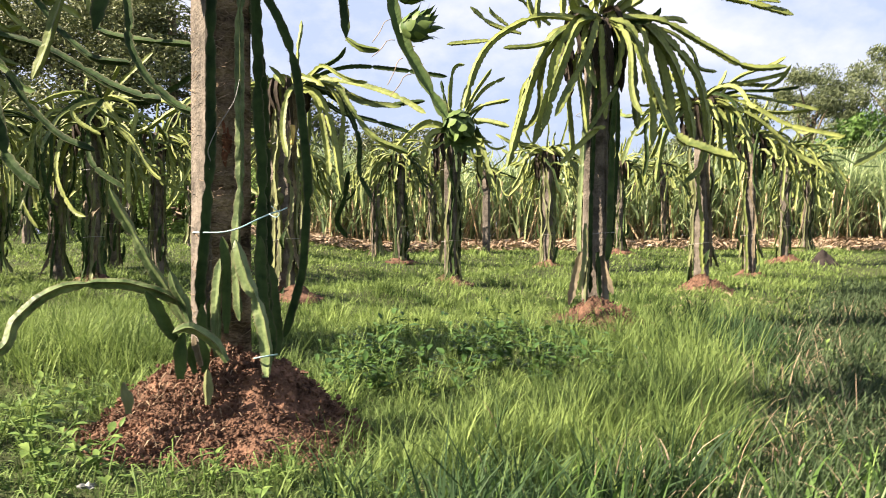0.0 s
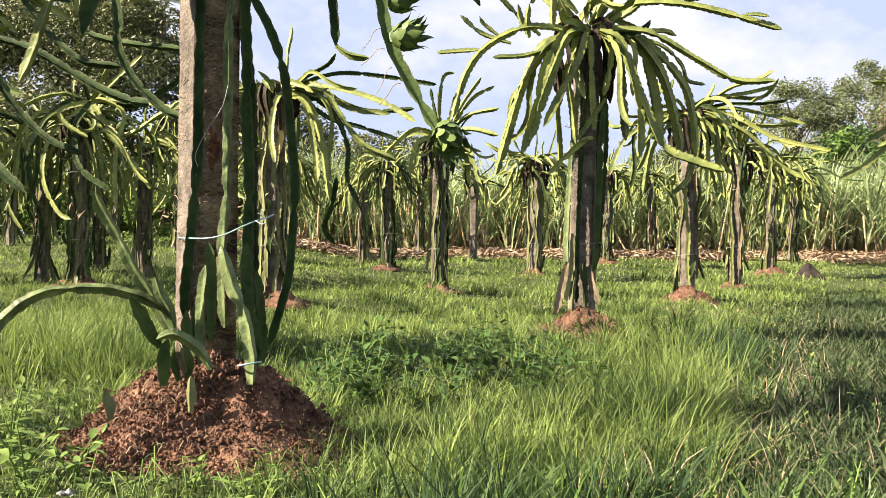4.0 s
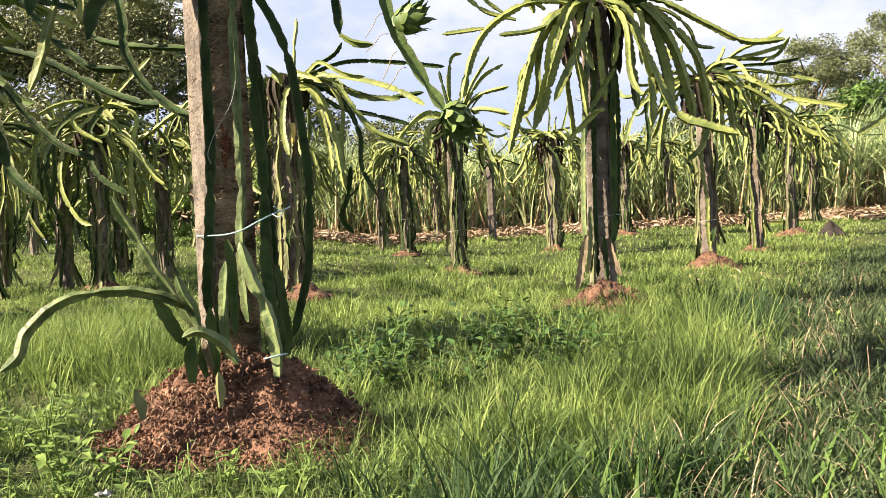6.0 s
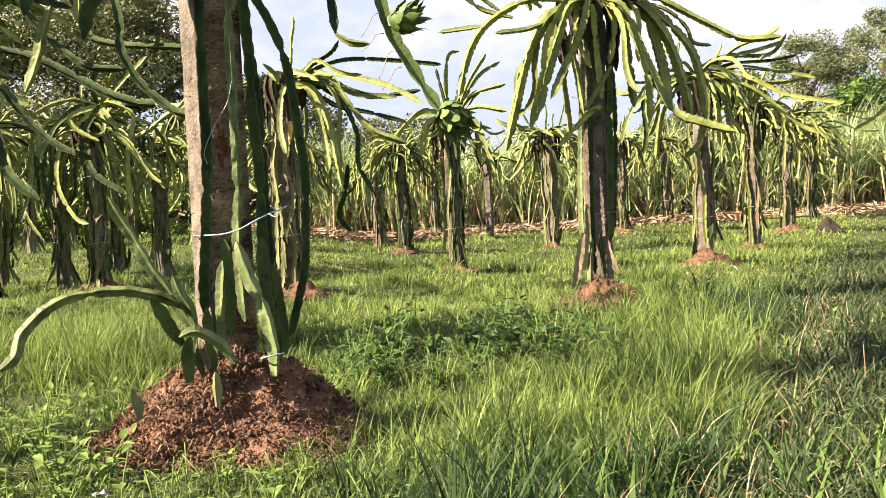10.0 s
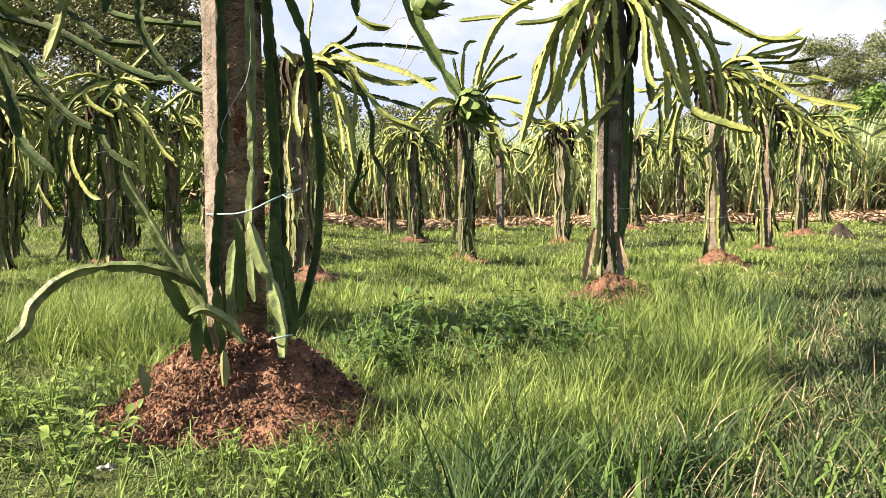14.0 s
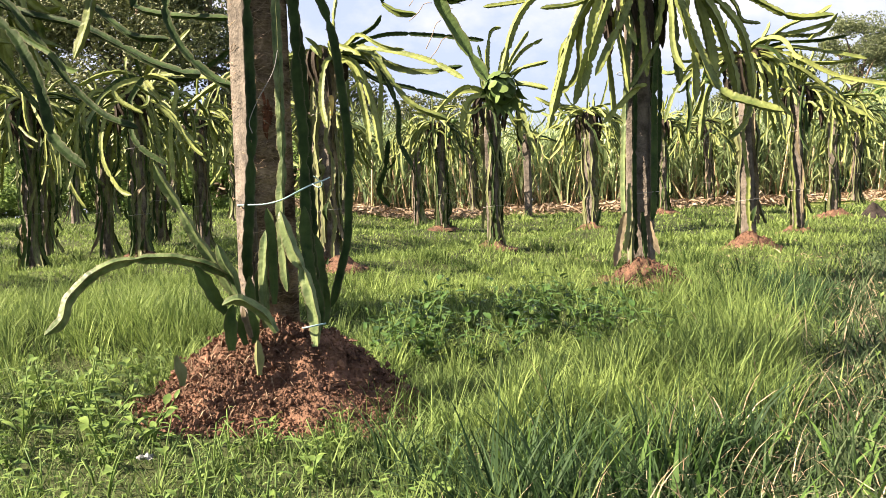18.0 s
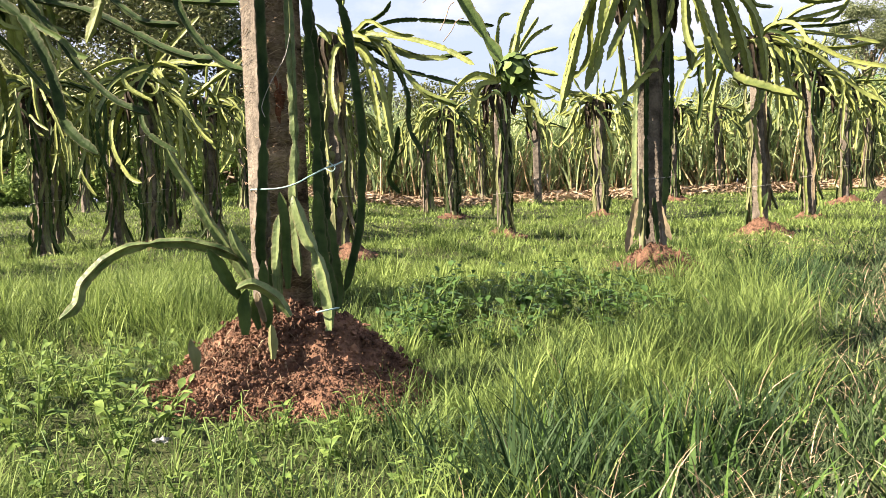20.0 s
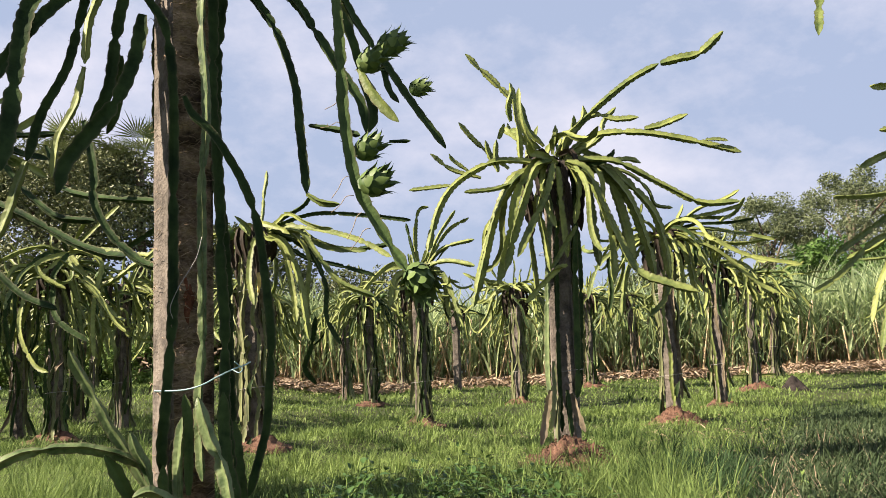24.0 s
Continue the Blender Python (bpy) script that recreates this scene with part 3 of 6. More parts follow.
# the second mix is darker, colouring in the shade on left-hand trunks
TRUNK_PALE, TRUNK_SHADED = (OLD_STEM, OLD_STEM, OLD_STEM, DRY_STEM, STEM, SHADE_GREEN_STEM), (DARK_STEM, SHADE_GREEN_STEM, OLD_STEM, OLD_STEM, DRY_STEM, OLD_STEM)


def climbers(plant, count, rng, height, foot=0.13, step=0.02, r=0.074):
    """Old stems tied up against the post, knobbly and uneven, some only part of the way, splayed at the foot."""
    for k in range(count):
        az = 2 * math.pi * (k + rng.uniform(-0.3, 0.3)) / count
        base = foot * (1.35 if plant.location.x < -2.9 else 1.0) * rng.uniform(0.65, 1.3)
        low, top = rng.choice((0.04, 0.04, 0.04, 0.3)), height * rng.choice((1.0, 1.0, 1.0, 0.8, 0.55))
        pts = [(base * math.cos(az), base * math.sin(az), low), (r * 1.2 * math.cos(az), r * 1.2 * math.sin(az), low + 0.2 + rng.uniform(-0.06, 0.06))]
        for z in np.linspace(low + 0.42, top - 0.02, 7):
            aa, rr = az + rng.uniform(-0.5, 0.5), r * rng.uniform(0.8, 1.4)
            pts.append((rr * math.cos(aa), rr * math.sin(aa), z))
        part("climbing_stem", ribbed(pts, rng.uniform(0.024, 0.046), rng.choice(TRUNK_PALE if plant.location.x > 0.6 else TRUNK_SHADED), step, notch=rng.uniform(0.05, 0.11), rng=rng, wavy_by=0.55), plant)
    for k in range(4):
        az, z = rng.uniform(0, 6.28), rng.uniform(0.05, 0.5)
        out = r * 1.2
        pts = [(out * math.cos(az), out * math.sin(az), z), (out * 1.5 * math.cos(az), out * 1.5 * math.sin(az), z + 0.07), (out * 1.55 * math.cos(az + 0.2), out * 1.55 * math.sin(az + 0.2), z + rng.uniform(0.12, 0.24))]
        part("side_shoot", ribbed(pts, rng.uniform(0.03, 0.045), DARK_STEM, step, rng=rng), plant)


def crown(plant, count, rng, height, long=(0.5, 1.0), rise=(0.0, 1.1), weight=(0.4, 2.7), wide=(0.024, 0.036), step=0.025, shoots=6, dead=11):
    for k in range(count):
        az = 2 * math.pi * (k * 0.618 + rng.uniform(-0.06, 0.06))
        start = (0.07 * math.cos(az), 0.07 * math.sin(az), height - rng.uniform(-0.06, 0.10))
        pts = droop_path(start, az, rng.uniform(*rise), rng.uniform(*long), rng.uniform(*weight), rng)
        part("stem", ribbed(pts, rng.uniform(*wide), DARK_STEM if rng.random() < 0.14 else STEM, step, rng=rng), plant)
        if rng.random() < 0.45:
            mid = pts[rng.randint(3, 6)]
            more = droop_path(mid, az + rng.uniform(-1.2, 1.2), rng.uniform(0.0, 1.0), rng.uniform(0.2, 0.5), rng.uniform(0.5, 2.0), rng, 5)
            part("stem", ribbed(more, rng.uniform(*wide) * 0.85, STEM, step, rng=rng), plant)
    # near-black dead stems crowd the hub, which also darkens the crown's inside
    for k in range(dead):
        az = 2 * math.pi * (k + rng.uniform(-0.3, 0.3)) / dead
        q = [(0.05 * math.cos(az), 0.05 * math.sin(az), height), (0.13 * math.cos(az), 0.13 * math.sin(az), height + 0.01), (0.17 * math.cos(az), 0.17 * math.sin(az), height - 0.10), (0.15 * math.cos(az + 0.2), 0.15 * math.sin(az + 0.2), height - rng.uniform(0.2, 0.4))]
        part("dead_stem", ribbed(q, rng.uniform(0.03, 0.045), DEAD_STEM, step, rng=rng), plant, "dark dead stem under the crown")
    for k in range(shoots):
        az = rng.uniform(0, 2 * math.pi)
        start = (0.10 * math.cos(az), 0.10 * math.sin(az), height)
        pts = droop_path(start, az, rng.uniform(0.8, 1.4), rng.uniform(0.25, 0.6), rng.uniform(-0.2, 0.7), rng, 5)
        part("stem", ribbed(pts, wide[0], STEM, step, rng=rng), plant)


PLANT_LABEL = "dragon fruit cactus with drooping green stems on a concrete post"


def plant_at(x, y, label=PLANT_LABEL, lift=0.0):
    return empty("dragon_fruit_plant", (x, y, float(flat_z(x, y)) + lift), label, "cactus", "dragon fruit plants in rows")


def generic_plant(x, y, seed, height=1.72, stems=26, step=0.03, old=11, fruits=2, bare=False, **more):
    rng = random.Random(seed)
    p = plant_at(x, y)
    part("post", post_mesh(height + 0.02, 0.056, CONCRETE, turn=rng.uniform(1.0, 1.25), seed=seed), p, "weathered grey concrete post")
    if not bare:
        climbers(p, old, rng, height, step=step)
    crown(p, stems, rng, height, step=step, **more)
    for z in (0.55, 1.25):
        tie(p, z + rng.uniform(-0.06, 0.06), 0.103, thick=0.002)
    for k in range(fruits):
        az = rng.uniform(0, 6.28)
        fruit(p, (0.45 * math.cos(az), 0.45 * math.sin(az), height - rng.uniform(-0.05, 0.25)), 0.042, (math.cos(az), math.sin(az), 0.4), seed + k, 10)
    return p


# the near plant, its foot in a tall red mound
near_plant = plant_at(-0.59, 2.62, "old dragon fruit cactus with fruits and a root-covered post")
near_plant.location.z = 0.0
near_post = part("post", post_mesh(1.80, 0.065, CONCRETE, (0.0, 0.0), radians(36), 3), near_plant, "grey concrete post with one side under brown roots")
near_post.location.x = -0.039
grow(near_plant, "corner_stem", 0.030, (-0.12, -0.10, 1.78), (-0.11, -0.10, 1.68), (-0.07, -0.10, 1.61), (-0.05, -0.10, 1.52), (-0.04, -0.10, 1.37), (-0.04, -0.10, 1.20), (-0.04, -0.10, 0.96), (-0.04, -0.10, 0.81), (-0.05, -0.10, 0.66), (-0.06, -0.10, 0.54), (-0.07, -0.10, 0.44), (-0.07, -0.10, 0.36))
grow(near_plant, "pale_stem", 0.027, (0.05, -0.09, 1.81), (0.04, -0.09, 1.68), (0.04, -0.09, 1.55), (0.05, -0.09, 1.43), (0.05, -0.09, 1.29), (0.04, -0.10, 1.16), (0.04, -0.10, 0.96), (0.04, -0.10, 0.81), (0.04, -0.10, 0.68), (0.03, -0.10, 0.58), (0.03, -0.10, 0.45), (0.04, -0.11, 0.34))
grow(near_plant, "climbing_stem", 0.036, (0.06, -0.05, 1.83), (0.06, -0.05, 1.69), (0.06, -0.05, 1.56), (0.06, -0.06, 1.39), (0.07, -0.06, 1.24), (0.08, -0.06, 1.07), (0.08, -0.06, 0.92), (0.09, -0.06, 0.78), (0.09, -0.06, 0.65), (0.09, -0.07, 0.53), (0.10, -0.07, 0.43), (0.11, -0.07, 0.34))
grow(near_plant, "climbing_stem", 0.036, (0.09, 0.00, 1.84), (0.07, -0.00, 1.64), (0.06, -0.01, 1.45), (0.06, -0.01, 1.20), (0.08, -0.01, 1.00), (0.09, -0.01, 0.81), (0.09, -0.02, 0.65), (0.10, -0.02, 0.47))
grow(near_plant, "climbing_stem", 0.034, (-0.10, 0.08, 1.82), (-0.13, 0.07, 1.64), (-0.13, 0.07, 1.40), (-0.13, 0.06, 1.33))
grow(near_plant, "hanging_stem", 0.026, (-0.00, -0.14, 1.38), (0.02, -0.13, 1.33), (0.07, -0.13, 1.28), (0.12, -0.12, 1.20), (0.16, -0.11, 1.12), (0.19, -0.10, 1.02), (0.21, -0.10, 0.86), (0.22, -0.09, 0.71), (0.21, -0.08, 0.57), (0.20, -0.07, 0.47), (0.17, -0.07, 0.36), (0.15, -0.06, 0.29))
# shoots round its foot
grow(near_plant, "side_shoot", 0.030, (-0.08, -0.18, 0.33), (-0.13, -0.20, 0.43), (-0.17, -0.22, 0.50), (-0.21, -0.24, 0.59), (-0.24, -0.26, 0.65), (-0.25, -0.28, 0.69))
grow(near_plant, "side_shoot", 0.029, (-0.09, -0.19, 0.39), (-0.11, -0.22, 0.41), (-0.15, -0.24, 0.43), (-0.22, -0.27, 0.45), (-0.30, -0.29, 0.45), (-0.36, -0.32, 0.44), (-0.41, -0.34, 0.41), (-0.45, -0.37, 0.36), (-0.46, -0.39, 0.31), (-0.49, -0.42, 0.28))
grow(near_plant, "side_shoot", 0.030, (-0.07, -0.20, 0.34), (-0.08, -0.21, 0.39), (-0.10, -0.23, 0.44), (-0.11, -0.24, 0.48))
grow(near_plant, "dark_shoot", 0.034, (-0.10, -0.22, 0.30), (-0.12, -0.24, 0.34), (-0.14, -0.26, 0.39), (-0.16, -0.28, 0.43))
grow(near_plant, "side_shoot", 0.029, (0.04, -0.26, 0.25), (0.02, -0.27, 0.29), (-0.01, -0.28, 0.32), (-0.04, -0.30, 0.34), (-0.06, -0.31, 0.34), (-0.08, -0.32, 0.33))
grow(near_plant, "dark_shoot", 0.036, (-0.09, -0.22, 0.20), (-0.09, -0.22, 0.25), (-0.09, -0.22, 0.29), (-0.08, -0.22, 0.32))
grow(near_plant, "dark_shoot", 0.028, (-0.06, -0.19, 0.21), (-0.07, -0.19, 0.25), (-0.07, -0.19, 0.29))
grow(near_plant, "dark_shoot", 0.030, (-0.04, -0.17, 0.21), (-0.04, -0.17, 0.27), (-0.05, -0.16, 0.33), (-0.05, -0.16, 0.39))
grow(near_plant, "dry_shoot", 0.024, (-0.04, -0.20, 0.23), (-0.05, -0.20, 0.27), (-0.06, -0.20, 0.31))
grow(near_plant, "side_shoot", 0.028, (-0.01, -0.16, 0.25), (-0.01, -0.16, 0.33), (-0.01, -0.16, 0.41), (-0.00, -0.16, 0.51))
grow(near_plant, "dark_shoot", 0.026, (0.01, -0.14, 0.31), (0.01, -0.14, 0.40), (0.01, -0.14, 0.49), (0.00, -0.14, 0.57))
grow(near_plant, "dark_shoot", 0.024, (-0.02, -0.15, 0.27), (-0.03, -0.15, 0.34), (-0.02, -0.15, 0.42))
grow(near_plant, "side_shoot", 0.037, (0.13, -0.20, 0.20), (0.13, -0.19, 0.26), (0.12, -0.19, 0.33), (0.10, -0.18, 0.40), (0.07, -0.17, 0.46), (0.05, -0.17, 0.53), (0.04, -0.16, 0.56))
grow(near_plant, "dark_shoot", 0.034, (0.12, -0.10, 0.23), (0.12, -0.10, 0.31), (0.10, -0.09, 0.38), (0.09, -0.08, 0.48), (0.09, -0.08, 0.57))
grow(near_plant, "dark_shoot", 0.032, (0.13, -0.06, 0.24), (0.13, -0.05, 0.30), (0.12, -0.05, 0.40), (0.11, -0.04, 0.49))
grow(near_plant, "stump", 0.030, (-0.01, -0.26, 0.14), (-0.01, -0.26, 0.18), (-0.01, -0.26, 0.21), (-0.01, -0.26, 0.23))
grow(near_plant, "stump", 0.034, (-0.21, -0.27, 0.12), (-0.21, -0.27, 0.15), (-0.22, -0.27, 0.18), (-0.22, -0.27, 0.20))
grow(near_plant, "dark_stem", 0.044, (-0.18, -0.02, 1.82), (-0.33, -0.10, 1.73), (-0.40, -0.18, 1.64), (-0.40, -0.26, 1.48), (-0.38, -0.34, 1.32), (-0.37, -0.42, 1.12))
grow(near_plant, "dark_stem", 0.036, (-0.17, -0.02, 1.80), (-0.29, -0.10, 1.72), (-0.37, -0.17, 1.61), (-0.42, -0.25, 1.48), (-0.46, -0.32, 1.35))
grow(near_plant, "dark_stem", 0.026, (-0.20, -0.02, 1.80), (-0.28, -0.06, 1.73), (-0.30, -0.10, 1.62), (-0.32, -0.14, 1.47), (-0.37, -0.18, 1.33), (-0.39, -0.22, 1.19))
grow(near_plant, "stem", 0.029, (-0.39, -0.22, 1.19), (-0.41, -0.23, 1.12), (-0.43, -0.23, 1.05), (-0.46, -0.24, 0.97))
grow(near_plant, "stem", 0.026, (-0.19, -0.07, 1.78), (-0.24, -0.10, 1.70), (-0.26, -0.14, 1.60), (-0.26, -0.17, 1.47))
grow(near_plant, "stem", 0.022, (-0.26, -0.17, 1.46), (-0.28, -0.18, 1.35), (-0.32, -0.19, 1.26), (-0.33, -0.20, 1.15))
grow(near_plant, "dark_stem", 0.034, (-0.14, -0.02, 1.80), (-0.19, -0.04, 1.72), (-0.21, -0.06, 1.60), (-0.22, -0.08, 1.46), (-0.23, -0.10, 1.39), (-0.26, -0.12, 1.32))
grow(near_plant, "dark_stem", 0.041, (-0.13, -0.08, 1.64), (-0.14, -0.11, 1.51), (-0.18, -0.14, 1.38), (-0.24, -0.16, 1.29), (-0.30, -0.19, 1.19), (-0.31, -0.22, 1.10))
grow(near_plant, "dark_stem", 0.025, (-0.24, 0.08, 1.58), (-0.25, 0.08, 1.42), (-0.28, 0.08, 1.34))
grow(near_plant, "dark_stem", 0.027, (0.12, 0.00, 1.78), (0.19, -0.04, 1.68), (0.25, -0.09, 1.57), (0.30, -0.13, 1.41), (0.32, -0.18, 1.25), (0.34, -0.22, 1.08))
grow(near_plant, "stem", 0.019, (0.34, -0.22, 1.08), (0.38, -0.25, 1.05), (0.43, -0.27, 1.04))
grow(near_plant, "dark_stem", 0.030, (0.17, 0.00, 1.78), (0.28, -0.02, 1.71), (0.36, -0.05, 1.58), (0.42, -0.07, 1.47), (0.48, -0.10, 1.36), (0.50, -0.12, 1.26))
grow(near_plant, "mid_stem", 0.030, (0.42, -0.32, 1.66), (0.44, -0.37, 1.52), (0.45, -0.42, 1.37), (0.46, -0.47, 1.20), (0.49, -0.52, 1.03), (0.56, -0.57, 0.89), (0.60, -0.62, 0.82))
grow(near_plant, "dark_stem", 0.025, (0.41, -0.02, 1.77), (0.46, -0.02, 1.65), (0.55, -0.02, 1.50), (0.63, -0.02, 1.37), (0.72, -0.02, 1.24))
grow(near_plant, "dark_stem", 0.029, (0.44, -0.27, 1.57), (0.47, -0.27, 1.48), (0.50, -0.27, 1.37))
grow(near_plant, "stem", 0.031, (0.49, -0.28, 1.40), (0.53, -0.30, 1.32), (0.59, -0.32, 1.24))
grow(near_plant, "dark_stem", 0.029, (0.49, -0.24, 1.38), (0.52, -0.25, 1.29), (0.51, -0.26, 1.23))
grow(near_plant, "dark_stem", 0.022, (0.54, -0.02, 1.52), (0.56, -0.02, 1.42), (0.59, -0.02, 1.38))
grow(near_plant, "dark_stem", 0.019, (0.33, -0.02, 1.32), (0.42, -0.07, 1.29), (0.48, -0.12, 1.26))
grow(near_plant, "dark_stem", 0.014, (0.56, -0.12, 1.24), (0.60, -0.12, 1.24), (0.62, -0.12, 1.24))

# stems above the view, packed densely to shade the plant below
crown(near_plant, 60, random.Random(81), 1.90, (0.4, 0.8), (0.6, 1.3), (0.1, 0.6), (0.04, 0.056), 0.025, 8, 0)
for at, size, axis, seed in (((0.513, -0.47, 1.134), 0.029, (0.9, -0.3, 0.5), 1), ((0.527, -0.52, 1.040), 0.032, (1, -0.4, 0.3), 2), ((0.573, -0.26, 1.467), 0.032, (1, 0.1, 0.6), 3),
                             ((0.52, -0.32, 1.402), 0.031, (1, -0.4, 0.5), 4), ((0.645, -0.14, 1.384), 0.024, (1, 0.1, 0.25), 5), ((0.625, -0.66, 0.80), 0.034, (0.2, -0.7, -0.7), 6),
                             ((-0.49, -0.27, 1.22), 0.036, (-1, -0.2, -0.35), 7)):
    fruit(near_plant, at, size, axis, seed, 24)
part("wire_tie", tube("wire_tie", [(-0.11, 0.04, 0.57), (-0.11, -0.02, 0.58), (-0.07, -0.10, 0.58), (-0.01, -0.12, 0.58), (0.04, -0.13, 0.59), (0.08, -0.12, 0.61), (0.12, -0.10, 0.63), (0.14, -0.05, 0.64), (0.15, 0.00, 0.65)], 0.0021, WIRE, 6, 0.01), near_plant, "pale blue wire tied round the post")
part("wire_end", tube("wire_end", [(0.12, -0.11, 0.63), (0.14, -0.12, 0.62), (0.15, -0.12, 0.63), (0.14, -0.12, 0.64), (0.13, -0.13, 0.65)], 0.0014, WIRE, 5, 0.005), near_plant, "twisted end of the blue wire")

# the middle plant
middle_plant = plant_at(middle_x, 5.31, "dragon fruit cactus with long lit stems arching from its post")
middle_plant.location.z = 0.0
part("post", post_mesh(1.80, 0.066, CONCRETE, (0.008, 0), radians(66), 5), middle_plant, "weathered grey concrete post")
grow(middle_plant, "pale_stem", 0.040, (-0.02, -0.07, 1.65), (-0.06, -0.07, 1.25), (-0.09, -0.08, 0.90), (-0.10, -0.08, 0.64), (-0.10, -0.09, 0.44))
grow(middle_plant, "corner_stem", 0.034, (0.02, -0.11, 1.70), (-0.02, -0.11, 1.34), (-0.04, -0.11, 0.89), (-0.05, -0.12, 0.61), (-0.05, -0.12, 0.44), (-0.05, -0.12, 0.25))
grow(middle_plant, "mid_stem", 0.050, (0.12, -0.08, 1.71), (0.08, -0.08, 1.24), (0.07, -0.08, 0.89), (0.06, -0.09, 0.60), (0.05, -0.09, 0.43))
grow(middle_plant, "corner_stem", 0.036, (0.11, -0.01, 1.72), (0.12, -0.02, 1.15), (0.10, -0.02, 0.76), (0.08, -0.03, 0.48))
grow(middle_plant, "dry_shoot", 0.050, (-0.10, -0.12, 0.48), (-0.14, -0.17, 0.35), (-0.18, -0.21, 0.19))
grow(middle_plant, "stump", 0.040, (-0.06, -0.14, 0.45), (-0.08, -0.18, 0.32), (-0.09, -0.23, 0.20))
grow(middle_plant, "dry_shoot", 0.050, (0.02, -0.12, 0.46), (0.04, -0.15, 0.36), (0.07, -0.19, 0.25))
grow(middle_plant, "corner_stem", 0.036, (-0.01, -0.13, 0.48), (-0.01, -0.17, 0.34), (-0.01, -0.21, 0.23))
grow(middle_plant, "stump", 0.036, (-0.08, -0.15, 0.64), (-0.09, -0.17, 0.45), (-0.12, -0.19, 0.27))

grow(middle_plant, "stem", 0.048, (0.02, -0.01, 1.84), (0.08, -0.03, 1.92), (0.21, -0.06, 2.06), (0.45, -0.08, 2.25), (0.64, -0.11, 2.35))
grow(middle_plant, "stem", 0.060, (0.65, -0.11, 2.35), (0.75, -0.13, 2.37), (0.88, -0.14, 2.40), (1.02, -0.16, 2.52))
grow(middle_plant, "stem", 0.044, (0.07, -0.06, 1.81), (0.15, -0.11, 1.79), (0.34, -0.16, 1.76), (0.58, -0.21, 1.61), (0.78, -0.26, 1.49), (0.98, -0.31, 1.48))
grow(middle_plant, "stem", 0.047, (0.07, -0.01, 1.83), (0.24, -0.06, 1.94), (0.49, -0.11, 1.94), (0.74, -0.16, 1.88), (1.05, -0.21, 1.78))
grow(middle_plant, "stem", 0.047, (0.53, -0.11, 1.96), (0.63, -0.11, 1.98), (0.79, -0.11, 2.04))
grow(middle_plant, "stem", 0.028, (0.85, -0.21, 1.86), (0.91, -0.21, 1.86), (0.98, -0.21, 1.85))
grow(middle_plant, "stem", 0.042, (0.12, -0.01, 1.99), (0.25, -0.04, 2.07), (0.37, -0.08, 2.03), (0.50, -0.11, 2.03))
grow(middle_plant, "stem", 0.049, (-0.14, 0.04, 1.81), (-0.13, 0.05, 1.95), (-0.18, 0.07, 2.16), (-0.30, 0.08, 2.31), (-0.40, 0.09, 2.42))
grow(middle_plant, "stem", 0.043, (-0.40, 0.09, 2.41), (-0.43, 0.09, 2.45), (-0.48, 0.09, 2.51))
grow(middle_plant, "stem", 0.048, (-0.19, -0.01, 1.82), (-0.19, -0.01, 1.95), (-0.20, -0.01, 2.11), (-0.23, -0.01, 2.29))
grow(middle_plant, "stem", 0.045, (-0.24, -0.03, 2.05), (-0.25, -0.03, 2.14), (-0.22, -0.03, 2.24))
grow(middle_plant, "stem", 0.048, (-0.32, -0.06, 1.94), (-0.30, -0.06, 1.99), (-0.28, -0.06, 2.03))
grow(middle_plant, "stem", 0.047, (-0.07, -0.06, 1.78), (-0.21, -0.12, 1.79), (-0.38, -0.18, 1.77), (-0.58, -0.24, 1.65), (-0.69, -0.30, 1.49), (-0.76, -0.36, 1.25))
grow(middle_plant, "stem", 0.031, (-0.62, -0.21, 1.64), (-0.73, -0.21, 1.63), (-0.85, -0.21, 1.62))
grow(middle_plant, "stem", 0.034, (-0.26, -0.11, 1.66), (-0.38, -0.16, 1.62), (-0.54, -0.21, 1.60))
grow(middle_plant, "stem", 0.035, (-0.26, -0.01, 1.77), (-0.42, -0.04, 1.90), (-0.49, -0.08, 1.96), (-0.55, -0.11, 2.03))
grow(middle_plant, "stem", 0.038, (-0.34, -0.11, 1.75), (-0.38, -0.11, 1.83), (-0.40, -0.11, 1.92))
grow(middle_plant, "stem", 0.038, (-0.34, -0.16, 1.72), (-0.35, -0.16, 1.82), (-0.34, -0.16, 1.91))
grow(middle_plant, "stem", 0.032, (-0.43, -0.06, 1.71), (-0.60, -0.08, 1.76), (-0.72, -0.11, 1.85))
grow(middle_plant, "stem", 0.029, (-0.50, -0.06, 1.75), (-0.59, -0.06, 1.82), (-0.61, -0.06, 1.86))
grow(middle_plant, "stem", 0.062, (-0.04, -0.11, 1.79), (-0.13, -0.17, 1.76), (-0.25, -0.23, 1.57), (-0.31, -0.30, 1.32), (-0.39, -0.36, 1.06))
grow(middle_plant, "stem", 0.055, (-0.03, -0.16, 1.78), (-0.13, -0.22, 1.72), (-0.21, -0.28, 1.54), (-0.30, -0.35, 1.29), (-0.35, -0.41, 1.13))
grow(middle_plant, "stem", 0.053, (-0.10, -0.06, 1.78), (-0.24, -0.11, 1.68), (-0.36, -0.16, 1.48), (-0.45, -0.21, 1.18), (-0.52, -0.26, 0.95))
grow(middle_plant, "stem", 0.046, (-0.12, 0.09, 1.78), (-0.25, 0.09, 1.72), (-0.37, 0.09, 1.45), (-0.45, 0.09, 1.19), (-0.48, 0.09, 1.05))
